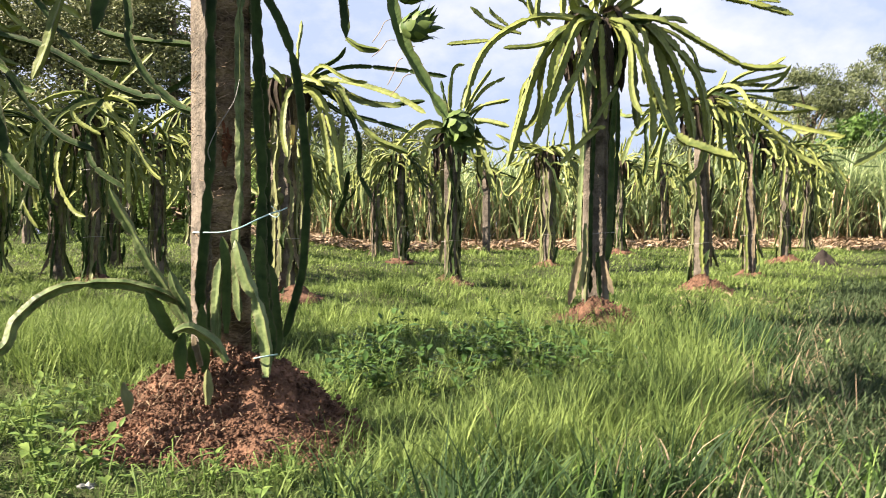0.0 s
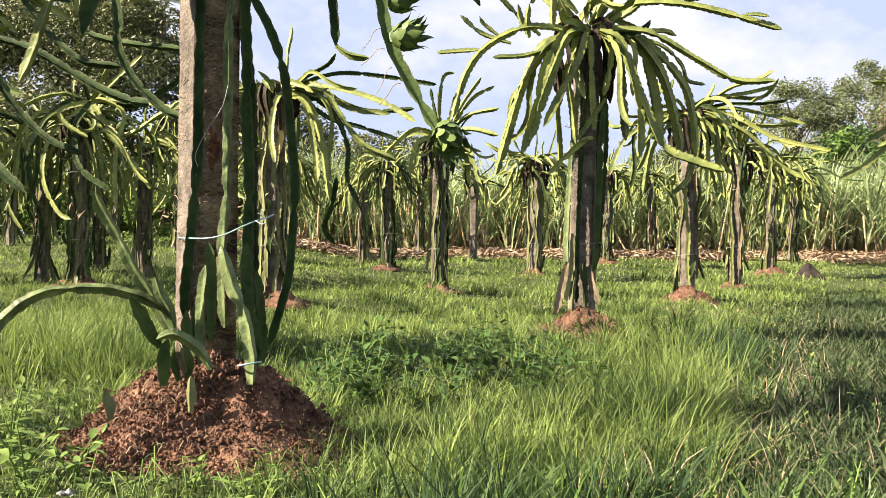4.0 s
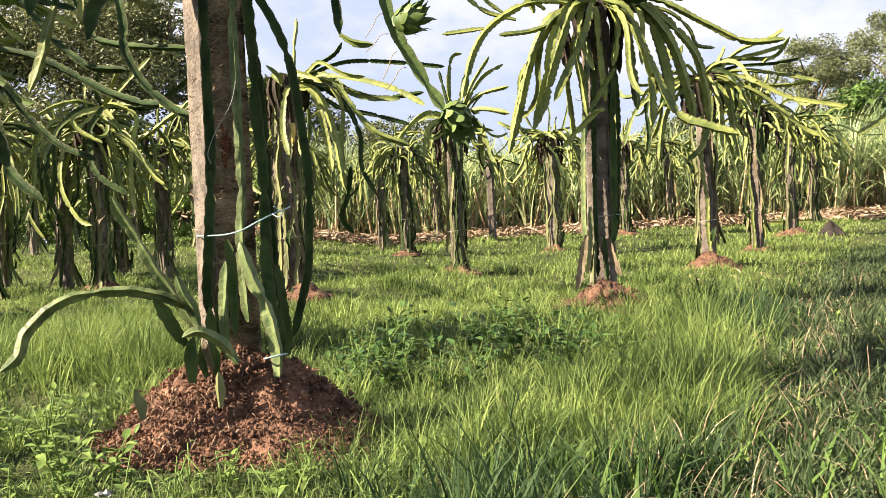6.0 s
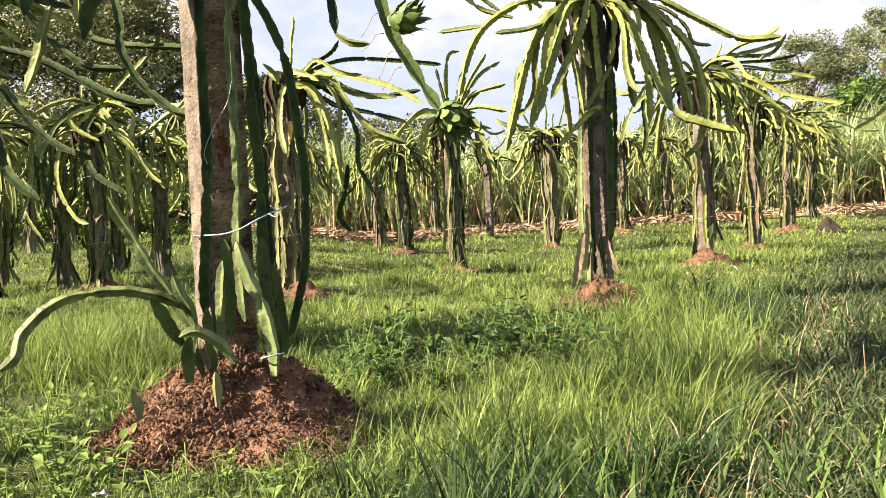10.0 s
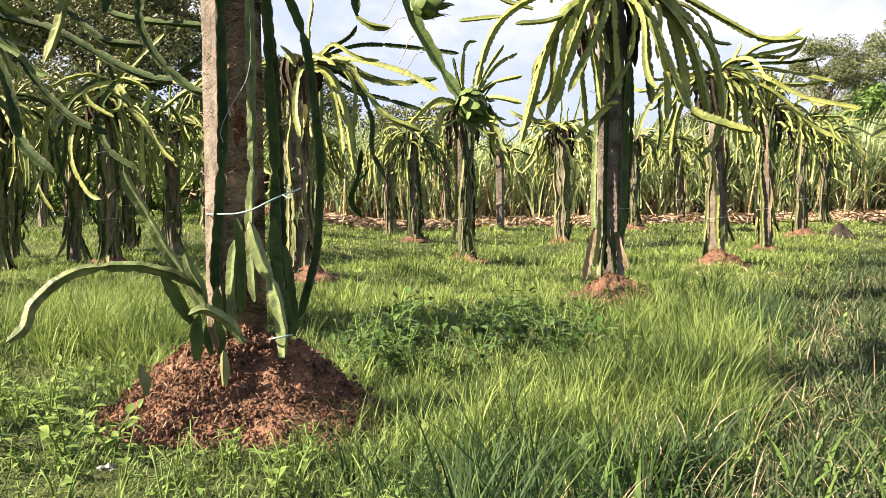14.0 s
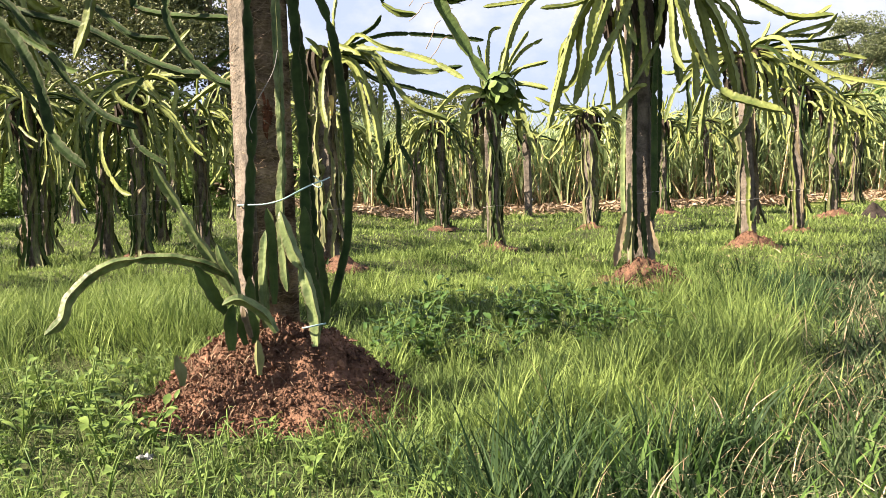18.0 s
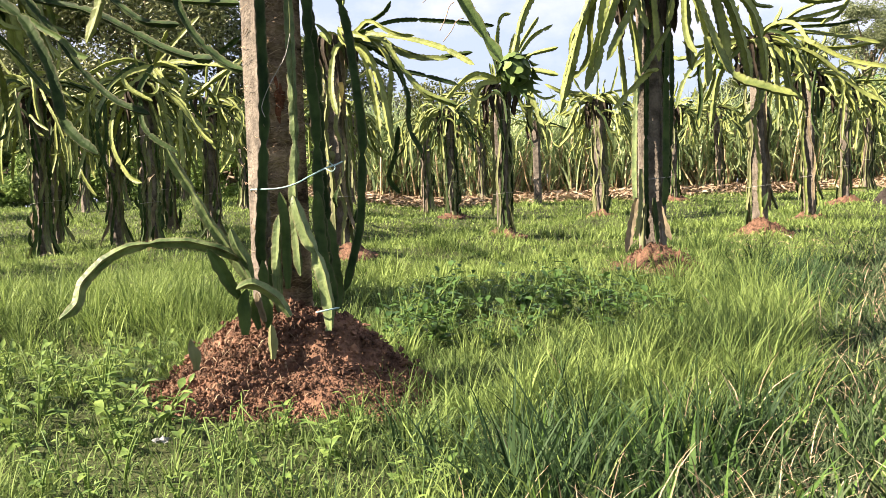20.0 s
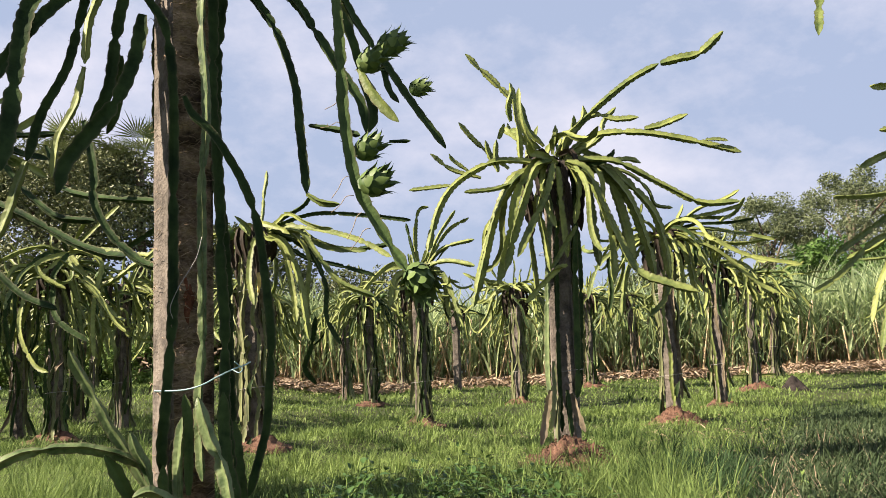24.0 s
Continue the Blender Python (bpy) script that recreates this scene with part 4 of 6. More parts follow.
grow(middle_plant, "stem", 0.049, (-0.03, -0.21, 1.75), (-0.09, -0.28, 1.57), (-0.19, -0.34, 1.38), (-0.28, -0.41, 1.20))
grow(middle_plant, "stem", 0.055, (0.05, -0.16, 1.77), (0.15, -0.21, 1.71), (0.21, -0.26, 1.54), (0.25, -0.31, 1.30), (0.24, -0.36, 1.05))
grow(middle_plant, "stem", 0.058, (0.05, -0.16, 1.76), (0.17, -0.23, 1.64), (0.27, -0.30, 1.35), (0.37, -0.37, 1.11), (0.50, -0.44, 1.03), (0.65, -0.51, 0.97))
grow(middle_plant, "stem", 0.071, (0.11, -0.01, 1.81), (0.27, -0.01, 1.78), (0.43, -0.01, 1.58), (0.52, -0.01, 1.31), (0.56, -0.01, 1.11))
grow(middle_plant, "stem", 0.078, (0.11, 0.04, 1.80), (0.31, 0.02, 1.72), (0.40, 0.01, 1.45), (0.43, -0.01, 1.16))
grow(middle_plant, "stem", 0.059, (0.15, 0.04, 1.83), (0.35, 0.05, 1.76), (0.58, 0.07, 1.53), (0.65, 0.08, 1.31), (0.67, 0.09, 1.11))
grow(middle_plant, "stem", 0.059, (0.19, 0.09, 1.81), (0.22, 0.09, 1.64), (0.24, 0.09, 1.43), (0.26, 0.09, 1.19))
grow(middle_plant, "stem", 0.027, (0.26, 0.09, 1.81), (0.47, 0.12, 1.75), (0.59, 0.14, 1.65), (0.64, 0.17, 1.56), (0.75, 0.19, 1.54))
grow(middle_plant, "stem", 0.047, (-0.00, -0.16, 1.74), (-0.00, -0.18, 1.59), (0.01, -0.19, 1.39), (0.02, -0.21, 1.21))
grow(middle_plant, "stem", 0.044, (0.06, -0.16, 1.76), (0.11, -0.18, 1.65), (0.10, -0.19, 1.52), (0.07, -0.21, 1.40))
grow(middle_plant, "stem", 0.050, (0.01, -0.11, 1.77), (-0.08, -0.18, 1.80), (-0.16, -0.24, 1.81), (-0.18, -0.31, 1.85))
grow(middle_plant, "stem", 0.047, (-0.03, -0.11, 1.74), (-0.11, -0.13, 1.54), (-0.09, -0.14, 1.34), (-0.07, -0.16, 1.14))
grow(middle_plant, "stem", 0.040, (0.09, 0.09, 1.83), (0.31, 0.12, 1.97), (0.35, 0.16, 2.08), (0.44, 0.19, 2.18))
grow(middle_plant, "stem", 0.045, (0.04, -0.01, 1.83), (0.12, -0.01, 1.96), (0.14, -0.01, 2.08))
grow(middle_plant, "stem", 0.037, (0.07, -0.26, 1.38), (-0.00, -0.28, 1.28), (-0.09, -0.31, 1.14))
grow(middle_plant, "stem", 0.043, (0.02, -0.19, 1.17), (-0.05, -0.23, 1.14), (-0.14, -0.27, 1.06), (-0.24, -0.31, 0.96))

crown(middle_plant, 5, random.Random(15), 1.76, (0.5, 0.9), (-0.2, 0.5), (1.4, 3.0), (0.028, 0.038), 0.02, 3)
crown(middle_plant, 9, random.Random(16), 1.84, (0.15, 0.35), (0.3, 1.3), (0.0, 0.8), (0.034, 0.045), 0.02, 0, 6)
tie(middle_plant, 1.27, 0.108, thick=0.002)
tie(middle_plant, 0.58, 0.112, thick=0.002)

# the plants next to them in the rows
third_plant = generic_plant(2.28, 8.2, 100, 1.76, 16, 0.025, shoots=2, old=7, wide=(0.03, 0.04))
behind_plant = generic_plant(-1.2, 7.1, 103, 1.74, 9, 0.025, shoots=1, wide=(0.03, 0.042))
centre_plant = generic_plant(0.08, 9.5, 104, 1.60, 14, 0.03, long=(0.4, 0.75))
left_plant = generic_plant(-2.55, 4.3, 109, 1.72, 40, 0.025, long=(0.5, 0.95), wide=(0.03, 0.04), weight=(0.8, 3.0))
track_plant = generic_plant(3.2, 4.3, 111, 1.75, 22, 0.03, long=(0.4, 0.9))
right_plant = generic_plant(4.75, 7.1, 112, 1.75, 24, 0.03)
shade_plant = generic_plant(-3.35, 8.9, 105, 1.72, 34, 0.025, old=15, long=(0.7, 1.4), wide=(0.028, 0.039), weight=(1.0, 3.1))
# its arching stems get darkened colours in place of shade
left_plant["label"] = "old dragon fruit cactus with long arching stems coloured as shaded"
for p in (third_plant, behind_plant, centre_plant, left_plant, track_plant, right_plant):
    p.location.z = 0.0
# extra stems, mostly out of view, added to shade the arching stems
crown(left_plant, 64, random.Random(19), 1.92, (0.5, 1.0), (0.2, 1.2), (0.1, 1.0), (0.03, 0.042), 0.03, 6, 0)
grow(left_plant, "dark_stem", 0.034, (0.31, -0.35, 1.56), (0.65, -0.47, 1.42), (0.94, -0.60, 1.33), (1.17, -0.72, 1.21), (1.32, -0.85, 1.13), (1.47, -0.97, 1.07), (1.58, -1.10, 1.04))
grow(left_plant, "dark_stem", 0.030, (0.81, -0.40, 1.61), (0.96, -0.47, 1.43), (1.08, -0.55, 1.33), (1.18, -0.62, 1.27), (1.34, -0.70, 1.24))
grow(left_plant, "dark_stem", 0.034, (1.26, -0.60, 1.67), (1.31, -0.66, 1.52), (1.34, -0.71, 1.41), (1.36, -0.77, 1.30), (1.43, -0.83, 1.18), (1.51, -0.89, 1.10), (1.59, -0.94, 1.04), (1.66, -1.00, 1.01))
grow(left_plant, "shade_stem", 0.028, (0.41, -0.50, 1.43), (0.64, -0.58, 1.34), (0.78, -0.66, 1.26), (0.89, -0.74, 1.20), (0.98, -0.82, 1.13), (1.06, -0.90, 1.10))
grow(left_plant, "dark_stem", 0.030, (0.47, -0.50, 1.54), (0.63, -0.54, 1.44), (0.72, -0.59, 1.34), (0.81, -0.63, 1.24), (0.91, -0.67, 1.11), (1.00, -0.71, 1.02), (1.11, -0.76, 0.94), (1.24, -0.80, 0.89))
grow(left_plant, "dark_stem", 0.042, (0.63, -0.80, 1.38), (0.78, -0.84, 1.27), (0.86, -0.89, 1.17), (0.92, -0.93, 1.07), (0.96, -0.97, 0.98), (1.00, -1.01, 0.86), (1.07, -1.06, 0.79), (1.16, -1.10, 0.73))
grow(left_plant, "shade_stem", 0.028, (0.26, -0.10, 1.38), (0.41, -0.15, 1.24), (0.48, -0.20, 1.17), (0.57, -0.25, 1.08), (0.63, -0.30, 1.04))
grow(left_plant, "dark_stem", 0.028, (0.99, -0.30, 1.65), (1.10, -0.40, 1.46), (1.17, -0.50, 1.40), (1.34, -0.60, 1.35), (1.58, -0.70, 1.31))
grow(shade_plant, "stem", 0.062, (0.21, -0.30, 1.83), (0.10, -0.36, 1.62), (0.12, -0.42, 1.45), (0.15, -0.48, 1.28), (0.27, -0.54, 1.14), (0.50, -0.60, 1.00))
grow(shade_plant, "stem", 0.060, (0.20, -0.30, 1.83), (-0.01, -0.35, 1.76), (-0.04, -0.40, 1.69), (0.05, -0.45, 1.59), (0.26, -0.50, 1.48))
grow(shade_plant, "stem", 0.060, (0.13, -0.20, 1.82), (0.27, -0.30, 1.67), (0.46, -0.40, 1.46), (0.69, -0.50, 1.23), (0.82, -0.60, 1.16))
grow(shade_plant, "stem", 0.058, (0.11, -0.10, 1.85), (0.42, -0.20, 1.87), (0.72, -0.30, 1.82), (0.99, -0.40, 1.77), (1.09, -0.50, 1.80))
grow(shade_plant, "stem", 0.056, (0.11, -0.10, 1.84), (0.26, -0.18, 1.87), (0.49, -0.26, 1.74), (0.47, -0.34, 1.47), (0.47, -0.42, 1.23), (0.51, -0.50, 0.86))
grow(shade_plant, "stem", 0.058, (0.11, -0.10, 1.84), (0.00, -0.17, 1.86), (-0.17, -0.23, 1.73), (-0.32, -0.30, 1.44), (-0.33, -0.37, 1.25), (-0.27, -0.43, 1.01), (-0.20, -0.50, 0.85))
grow(shade_plant, "stem", 0.056, (0.10, 0.00, 1.88), (0.44, -0.17, 1.54), (0.84, -0.33, 1.71), (1.09, -0.50, 1.82))
grow(shade_plant, "stem", 0.064, (0.11, 0.00, 1.89), (0.56, -0.13, 1.83), (0.80, -0.27, 1.91), (1.07, -0.40, 2.04))
grow(shade_plant, "stem", 0.052, (0.09, 0.00, 1.88), (0.10, -0.15, 2.02), (0.19, -0.30, 2.15))
grow(shade_plant, "stem", 0.052, (0.11, 0.00, 1.87), (0.23, -0.15, 2.01), (0.36, -0.30, 2.15))
grow(shade_plant, "stem", 0.052, (0.07, 0.10, 1.89), (0.31, 0.00, 2.07), (0.61, -0.10, 2.30))
grow(shade_plant, "stem", 0.054, (0.11, -0.10, 1.85), (-0.07, -0.17, 1.92), (-0.26, -0.25, 1.87), (-0.40, -0.33, 1.79), (-0.52, -0.40, 1.86))
grow(shade_plant, "stem", 0.054, (0.19, -0.30, 1.81), (-0.07, -0.36, 1.58), (-0.16, -0.42, 1.32), (-0.13, -0.48, 1.06), (0.02, -0.54, 0.81), (0.16, -0.60, 0.74))
grow(right_plant, "stem", 0.067, (0.15, -0.10, 1.87), (-0.43, -0.17, 2.15), (-0.83, -0.25, 2.18), (-1.10, -0.32, 2.12), (-1.36, -0.40, 2.00))
grow(right_plant, "stem", 0.046, (0.15, -0.10, 1.83), (-0.46, -0.20, 2.01), (-0.98, -0.30, 1.85), (-1.29, -0.40, 1.79), (-1.62, -0.50, 1.77))
grow(right_plant, "stem", 0.058, (0.14, -0.10, 1.78), (-0.38, -0.20, 1.96), (-0.90, -0.30, 1.78), (-1.32, -0.40, 1.54), (-1.65, -0.50, 1.34))
grow(right_plant, "stem", 0.053, (0.14, -0.10, 1.78), (-0.47, -0.20, 1.92), (-1.01, -0.30, 1.57), (-1.33, -0.40, 1.43), (-1.65, -0.50, 1.18), (-1.88, -0.60, 1.06))
grow(right_plant, "stem", 0.055, (0.02, -0.10, 1.74), (-0.54, -0.15, 1.80), (-0.96, -0.20, 1.49), (-1.20, -0.25, 1.15), (-1.32, -0.30, 0.85))
grow(right_plant, "stem", 0.055, (0.02, -0.10, 1.74), (-0.48, -0.12, 1.84), (-0.91, -0.15, 1.68), (-1.13, -0.17, 1.46), (-1.42, -0.20, 1.34))
grow(right_plant, "stem", 0.055, (0.02, -0.10, 1.74), (-0.48, -0.12, 1.84), (-0.85, -0.15, 1.41), (-1.08, -0.17, 1.07), (-1.22, -0.20, 0.64))
grow(right_plant, "stem", 0.055, (0.15, -0.10, 1.83), (-0.41, -0.17, 2.28), (-0.80, -0.23, 2.36), (-1.12, -0.30, 2.31))
grow(track_plant, "stem", 0.046, (-0.39, -0.10, 3.05), (-0.87, -0.22, 2.96), (-1.18, -0.35, 2.58), (-1.34, -0.47, 2.21), (-1.43, -0.60, 1.95))
grow(track_plant, "stem", 0.039, (-0.30, -0.10, 2.87), (-0.72, -0.23, 2.08), (-0.95, -0.37, 1.82), (-1.18, -0.50, 1.75))
grow(behind_plant, "stem", 0.042, (0.13, 0.00, 1.73), (0.25, -0.10, 1.78), (0.52, -0.20, 1.83), (0.86, -0.30, 1.79), (1.23, -0.40, 1.72))
grow(behind_plant, "stem", 0.050, (0.13, 0.00, 1.73), (0.30, -0.12, 1.74), (0.56, -0.25, 1.69), (0.86, -0.38, 1.58), (1.08, -0.50, 1.44))
grow(behind_plant, "stem", 0.054, (0.16, -0.10, 1.73), (0.39, -0.20, 1.69), (0.52, -0.30, 1.51), (0.69, -0.40, 1.29), (0.95, -0.50, 1.16))
grow(behind_plant, "stem", 0.047, (0.13, 0.00, 1.73), (0.33, -0.07, 1.72), (0.59, -0.13, 1.57), (0.89, -0.20, 1.53))
grow(behind_plant, "stem", 0.063, (0.14, -0.10, 1.70), (0.28, -0.20, 1.61), (0.40, -0.30, 1.30), (0.47, -0.40, 0.88))
grow(behind_plant, "stem", 0.055, (0.14, -0.10, 1.70), (0.26, -0.17, 1.57), (0.34, -0.23, 1.23), (0.37, -0.30, 1.01))
grow(behind_plant, "stem", 0.051, (0.15, 0.00, 1.73), (0.43, -0.05, 1.58), (0.56, -0.10, 1.31), (0.57, -0.15, 1.05), (0.67, -0.20, 0.84))
grow(behind_plant, "stem", 0.051, (0.11, 0.00, 1.71), (0.00, -0.03, 1.78), (-0.10, -0.07, 1.75), (-0.18, -0.10, 1.64))
grow(behind_plant, "stem", 0.054, (0.12, -0.10, 1.70), (0.05, -0.20, 1.62), (0.03, -0.30, 1.36), (0.08, -0.40, 1.14))
grow(behind_plant, "stem", 0.043, (0.13, 0.00, 1.76), (0.24, -0.03, 1.83), (0.40, -0.07, 1.91), (0.47, -0.10, 1.99))
grow(behind_plant, "stem", 0.044, (0.13, 0.10, 1.75), (0.39, 0.13, 1.54), (0.65, 0.17, 1.47), (0.94, 0.20, 1.38))
grow(behind_plant, "stem", 0.044, (0.13, 0.10, 1.75), (0.48, 0.13, 1.65), (0.74, 0.17, 1.60), (1.06, 0.20, 1.63))
grow(behind_plant, "stem", 0.046, (0.49, -0.20, 0.56), (0.42, -0.27, 0.68), (0.48, -0.33, 0.84), (0.52, -0.40, 1.04))
grow(centre_plant, "stem", 0.046, (0.02, 0.00, 1.65), (-0.01, -0.03, 1.94), (0.01, -0.05, 2.21), (0.06, -0.07, 2.30), (0.14, -0.10, 2.30))
grow(centre_plant, "stem", 0.063, (0.04, -0.10, 1.64), (0.13, -0.15, 1.92), (0.17, -0.20, 2.09))
grow(centre_plant, "stem", 0.046, (0.07, 0.00, 1.66), (0.22, -0.05, 1.99), (0.41, -0.10, 2.26))
grow(centre_plant, "stem", 0.051, (0.08, 0.00, 1.68), (0.27, -0.15, 1.86), (0.58, -0.30, 1.92))
grow(centre_plant, "stem", 0.053, (0.07, 0.10, 1.69), (0.32, 0.10, 2.07), (0.56, 0.10, 2.21))
grow(centre_plant, "stem", 0.062, (0.04, -0.10, 1.67), (0.29, -0.30, 1.71), (0.56, -0.50, 1.63))
grow(centre_plant, "stem", 0.068, (0.04, -0.10, 1.64), (0.23, -0.20, 1.62), (0.36, -0.30, 1.32), (0.43, -0.40, 1.04))
grow(centre_plant, "stem", 0.069, (0.04, 0.00, 1.65), (0.27, -0.05, 1.58), (0.31, -0.10, 1.17))
grow(centre_plant, "stem", 0.040, (0.01, 0.00, 1.66), (-0.07, -0.05, 2.00), (-0.10, -0.10, 2.14))
grow(centre_plant, "stem", 0.062, (0.01, -0.10, 1.65), (-0.22, -0.20, 1.72), (-0.39, -0.30, 1.61), (-0.56, -0.40, 1.41))
grow(centre_plant, "stem", 0.068, (0.01, -0.10, 1.64), (-0.22, -0.20, 1.58), (-0.29, -0.30, 1.26))
grow(centre_plant, "stem", 0.064, (0.01, 0.10, 1.68), (-0.28, 0.10, 1.70), (-0.52, 0.10, 1.56))
grow(third_plant, "stem", 0.044, (-0.03, 0.00, 1.78), (0.14, -0.07, 1.88), (0.43, -0.13, 1.92), (0.69, -0.20, 1.98))
grow(third_plant, "stem", 0.045, (-0.03, 0.00, 1.78), (0.26, -0.03, 1.90), (0.60, -0.07, 1.90), (0.75, -0.10, 2.06))
grow(third_plant, "stem", 0.044, (-0.00, 0.00, 1.78), (0.33, -0.10, 1.79), (0.60, -0.20, 1.73), (0.91, -0.30, 1.64))
grow(third_plant, "stem", 0.049, (-0.00, 0.00, 1.76), (0.33, -0.10, 1.74), (0.68, -0.20, 1.53), (1.13, -0.30, 1.41))
grow(third_plant, "stem", 0.045, (-0.00, 0.00, 1.76), (0.30, 0.00, 1.70), (0.71, 0.00, 1.66), (1.06, 0.00, 1.71))
grow(third_plant, "stem", 0.063, (-0.04, -0.10, 1.75), (0.14, -0.17, 1.61), (0.20, -0.23, 1.25), (0.23, -0.30, 1.00))
grow(third_plant, "stem", 0.063, (-0.04, -0.10, 1.75), (0.08, -0.20, 1.56), (0.09, -0.30, 1.10))
grow(third_plant, "stem", 0.058, (-0.08, -0.20, 1.74), (-0.01, -0.27, 1.55), (-0.08, -0.33, 1.20), (-0.26, -0.40, 1.01))
grow(third_plant, "stem", 0.059, (-0.05, -0.10, 1.75), (-0.19, -0.13, 1.67), (-0.37, -0.17, 1.43), (-0.45, -0.20, 1.03))
grow(third_plant, "stem", 0.050, (-0.05, 0.00, 1.77), (-0.31, 0.00, 1.70), (-0.58, 0.00, 1.50), (-0.70, 0.00, 1.20))
grow(third_plant, "stem", 0.050, (-0.05, 0.00, 1.77), (-0.25, 0.07, 1.65), (-0.44, 0.13, 1.36), (-0.46, 0.20, 1.05))
grow(third_plant, "stem", 0.040, (-0.00, 0.00, 1.78), (-0.04, 0.00, 1.89), (-0.05, 0.00, 2.02))
grow(third_plant, "stem", 0.049, (-0.02, -0.10, 1.76), (0.40, -0.17, 1.60), (0.75, -0.23, 1.28), (0.91, -0.30, 1.17))

flower_cap(behind_plant, np.array((0.09, -0.25, 1.38)))

# the rest of the rows
for k, (x, y, h, stems, long) in enumerate((
        (3.57, 10.8, 1.72, 32, (0.5, 1.05)), (5.0, 13.6, 1.70, 30, (0.6, 1.1)),
        (1.42, 12.6, 1.62, 28, (0.45, 0.85)), (2.97, 15.6, 1.62, 26, (0.45, 0.85)),
        (-0.62, 13.4, 1.62, 40, (0.45, 0.85)), (-4.46, 8.95, 1.70, 44, (0.7, 1.4)),
        # these two are out of view, added on the row grid to cast shade
        (-2.05, -0.07, 1.75, 50, (0.55, 1.0)), (-4.0, 1.6, 1.75, 60, (0.6, 1.1)))):
    generic_plant(x, y, 100 + k, h, stems, 0.025 if y < 9 else 0.04, long=long, wide=(0.027, 0.038) if x < 0 else (0.030, 0.042), old=13 if x < 0 else 8, weight=(1.1, 3.2) if x < 0 else (0.4, 2.7))
bare = generic_plant(0.76, 16.3, 140, 1.5, 12, 0.05, bare=True, fruits=0)
FAR_SPOTS = ((-1.14, 15.8), (-2.0, 11.0), (-4.28, 10.3), (-3.20, 10.4), (-4.0, 14.8), (-4.26, 12.0), (-7.0, 15.6), (-2.6, 17.0), (-6.0, 9.6), (-5.3, 6.6),
             (-5.35, 11.1), (-8.0, 11.2), (-8.3, 17.6), (-6.2, 18.4), (-4.2, 17.8), (-0.2, 18.2), (2.1, 18.2), (6.2, 10.0), (7.7, 12.9), (6.4, 16.4), (4.3, 18.0), (-9.8, 14.5), (-6.6, 16.2), (-5.1, 19.6), (-9.0, 19.2), (-7.3, 19.5))
stock = [generic_plant(*FAR_SPOTS[k], 200 + k, 1.66, 38, 0.05, fruits=1, long=(0.65, 1.4), weight=(0.9, 3.2), wide=(0.028, 0.039), old=12, dead=6) for k in range(4)]
rng = random.Random(5)
for k, (x, y) in enumerate(FAR_SPOTS[4:]):
    copy_thing(stock[k % 4], pose(x, y, float(flat_z(x, y)), rng.uniform(-2, 2), rng.uniform(-3, 2), rng.uniform(0, 360)))

# ---- mounds ----
mound(-0.61, 2.57, 0.43, 0.245, "tall mound of crumbled red soil under the near cactus", rings=110, around=230, clods=22000, seed=3, squash=0.86, shoulder=0.06)
mound(0.86, 5.14, 0.34, 0.13, "low mound of red soil round a cactus foot", rings=34, around=80, clods=2600, seed=5)
mound(2.27, 8.08, 0.31, 0.15, "low mound of red soil round a cactus foot", clods=1500, seed=6)
for k, (x, y) in enumerate(((3.57, 10.8), (5.0, 13.6), (-1.15, 7.05), (0.08, 9.5), (1.42, 12.6), (-0.62, 13.4), (2.97, 15.6), (-3.35, 8.9), (-2.55, 4.3))):
    mound(x, y, 0.26, 0.10, "flat ring of red soil round a cactus foot", rings=14, around=36, clods=50, seed=20 + k)
mound(5.45, 13.3, 0.20, 0.20, "small dark heap of earth on the grass", DARK_SOIL, 16, 36, 60, 40)

# ---- grass ----
BARE_SPOTS = ((-0.69, 2.54, 0.31), (0.87, 5.10, 0.31), (2.28, 8.04, 0.28), (-1.15, 7.05, 0.2), (5.45, 13.3, 0.17))


def off_mounds(x, y, rng):
    keep = np.ones(len(x), bool)
    for mx, my, mr in BARE_SPOTS:
        keep &= np.hypot(x - mx, y - my) > mr * rng.uniform(0.85, 1.15, len(x))
    return keep


def on_track(x, y):
    """1 in the trodden path beside the row, 0 away from it."""
    return 1 - ease(0.22, 0.55, np.abs(x - 1.55 - 0.46 * (y - 3.3)) + 0.12 * wavy(x, y, 3.0, 4.0))


def lushness(x, y):
    """How tall the grass stands: high in the strip beside the row and in patches."""
    bush = np.exp(-(((x - 0.12) / 0.5) ** 2) - ((y - 3.65) / 0.42) ** 2)
    strip = np.exp(-(((x - 0.85 - 0.42 * (y - 3.4)) / 0.48) ** 2))
    left = 1.8 * np.exp(-(((x + 1.75) / 0.75) ** 2) - ((y - 3.65) / 0.38) ** 2)
    rank = 0.5 * np.exp(-(((x - 1.25 - 0.30 * (y - 4.2)) / 0.32) ** 2)) * ease(3.3, 4.0, y) * ease(6.2, 5.4, y)
    patch = 0.8 * ease(-0.25, 0.45, wavy(x, y, 2.1, 2.5)) + 0.5 * ease(-0.1, 0.4, wavy(x, y, 6.5, 1.0)) - 0.15
    low = 1 - 0.35 * ease(-0.15, -0.5, x) * ease(2.75, 2.45, y)
    return low * np.clip(0.14 + rank + 0.62 * strip * ease(4.9, 3.4, y) + 0.6 * left + 0.55 * patch, 0.12, 1.25) * (1 - 0.6 * on_track(x, y)) * (1 - 0.75 * bush)


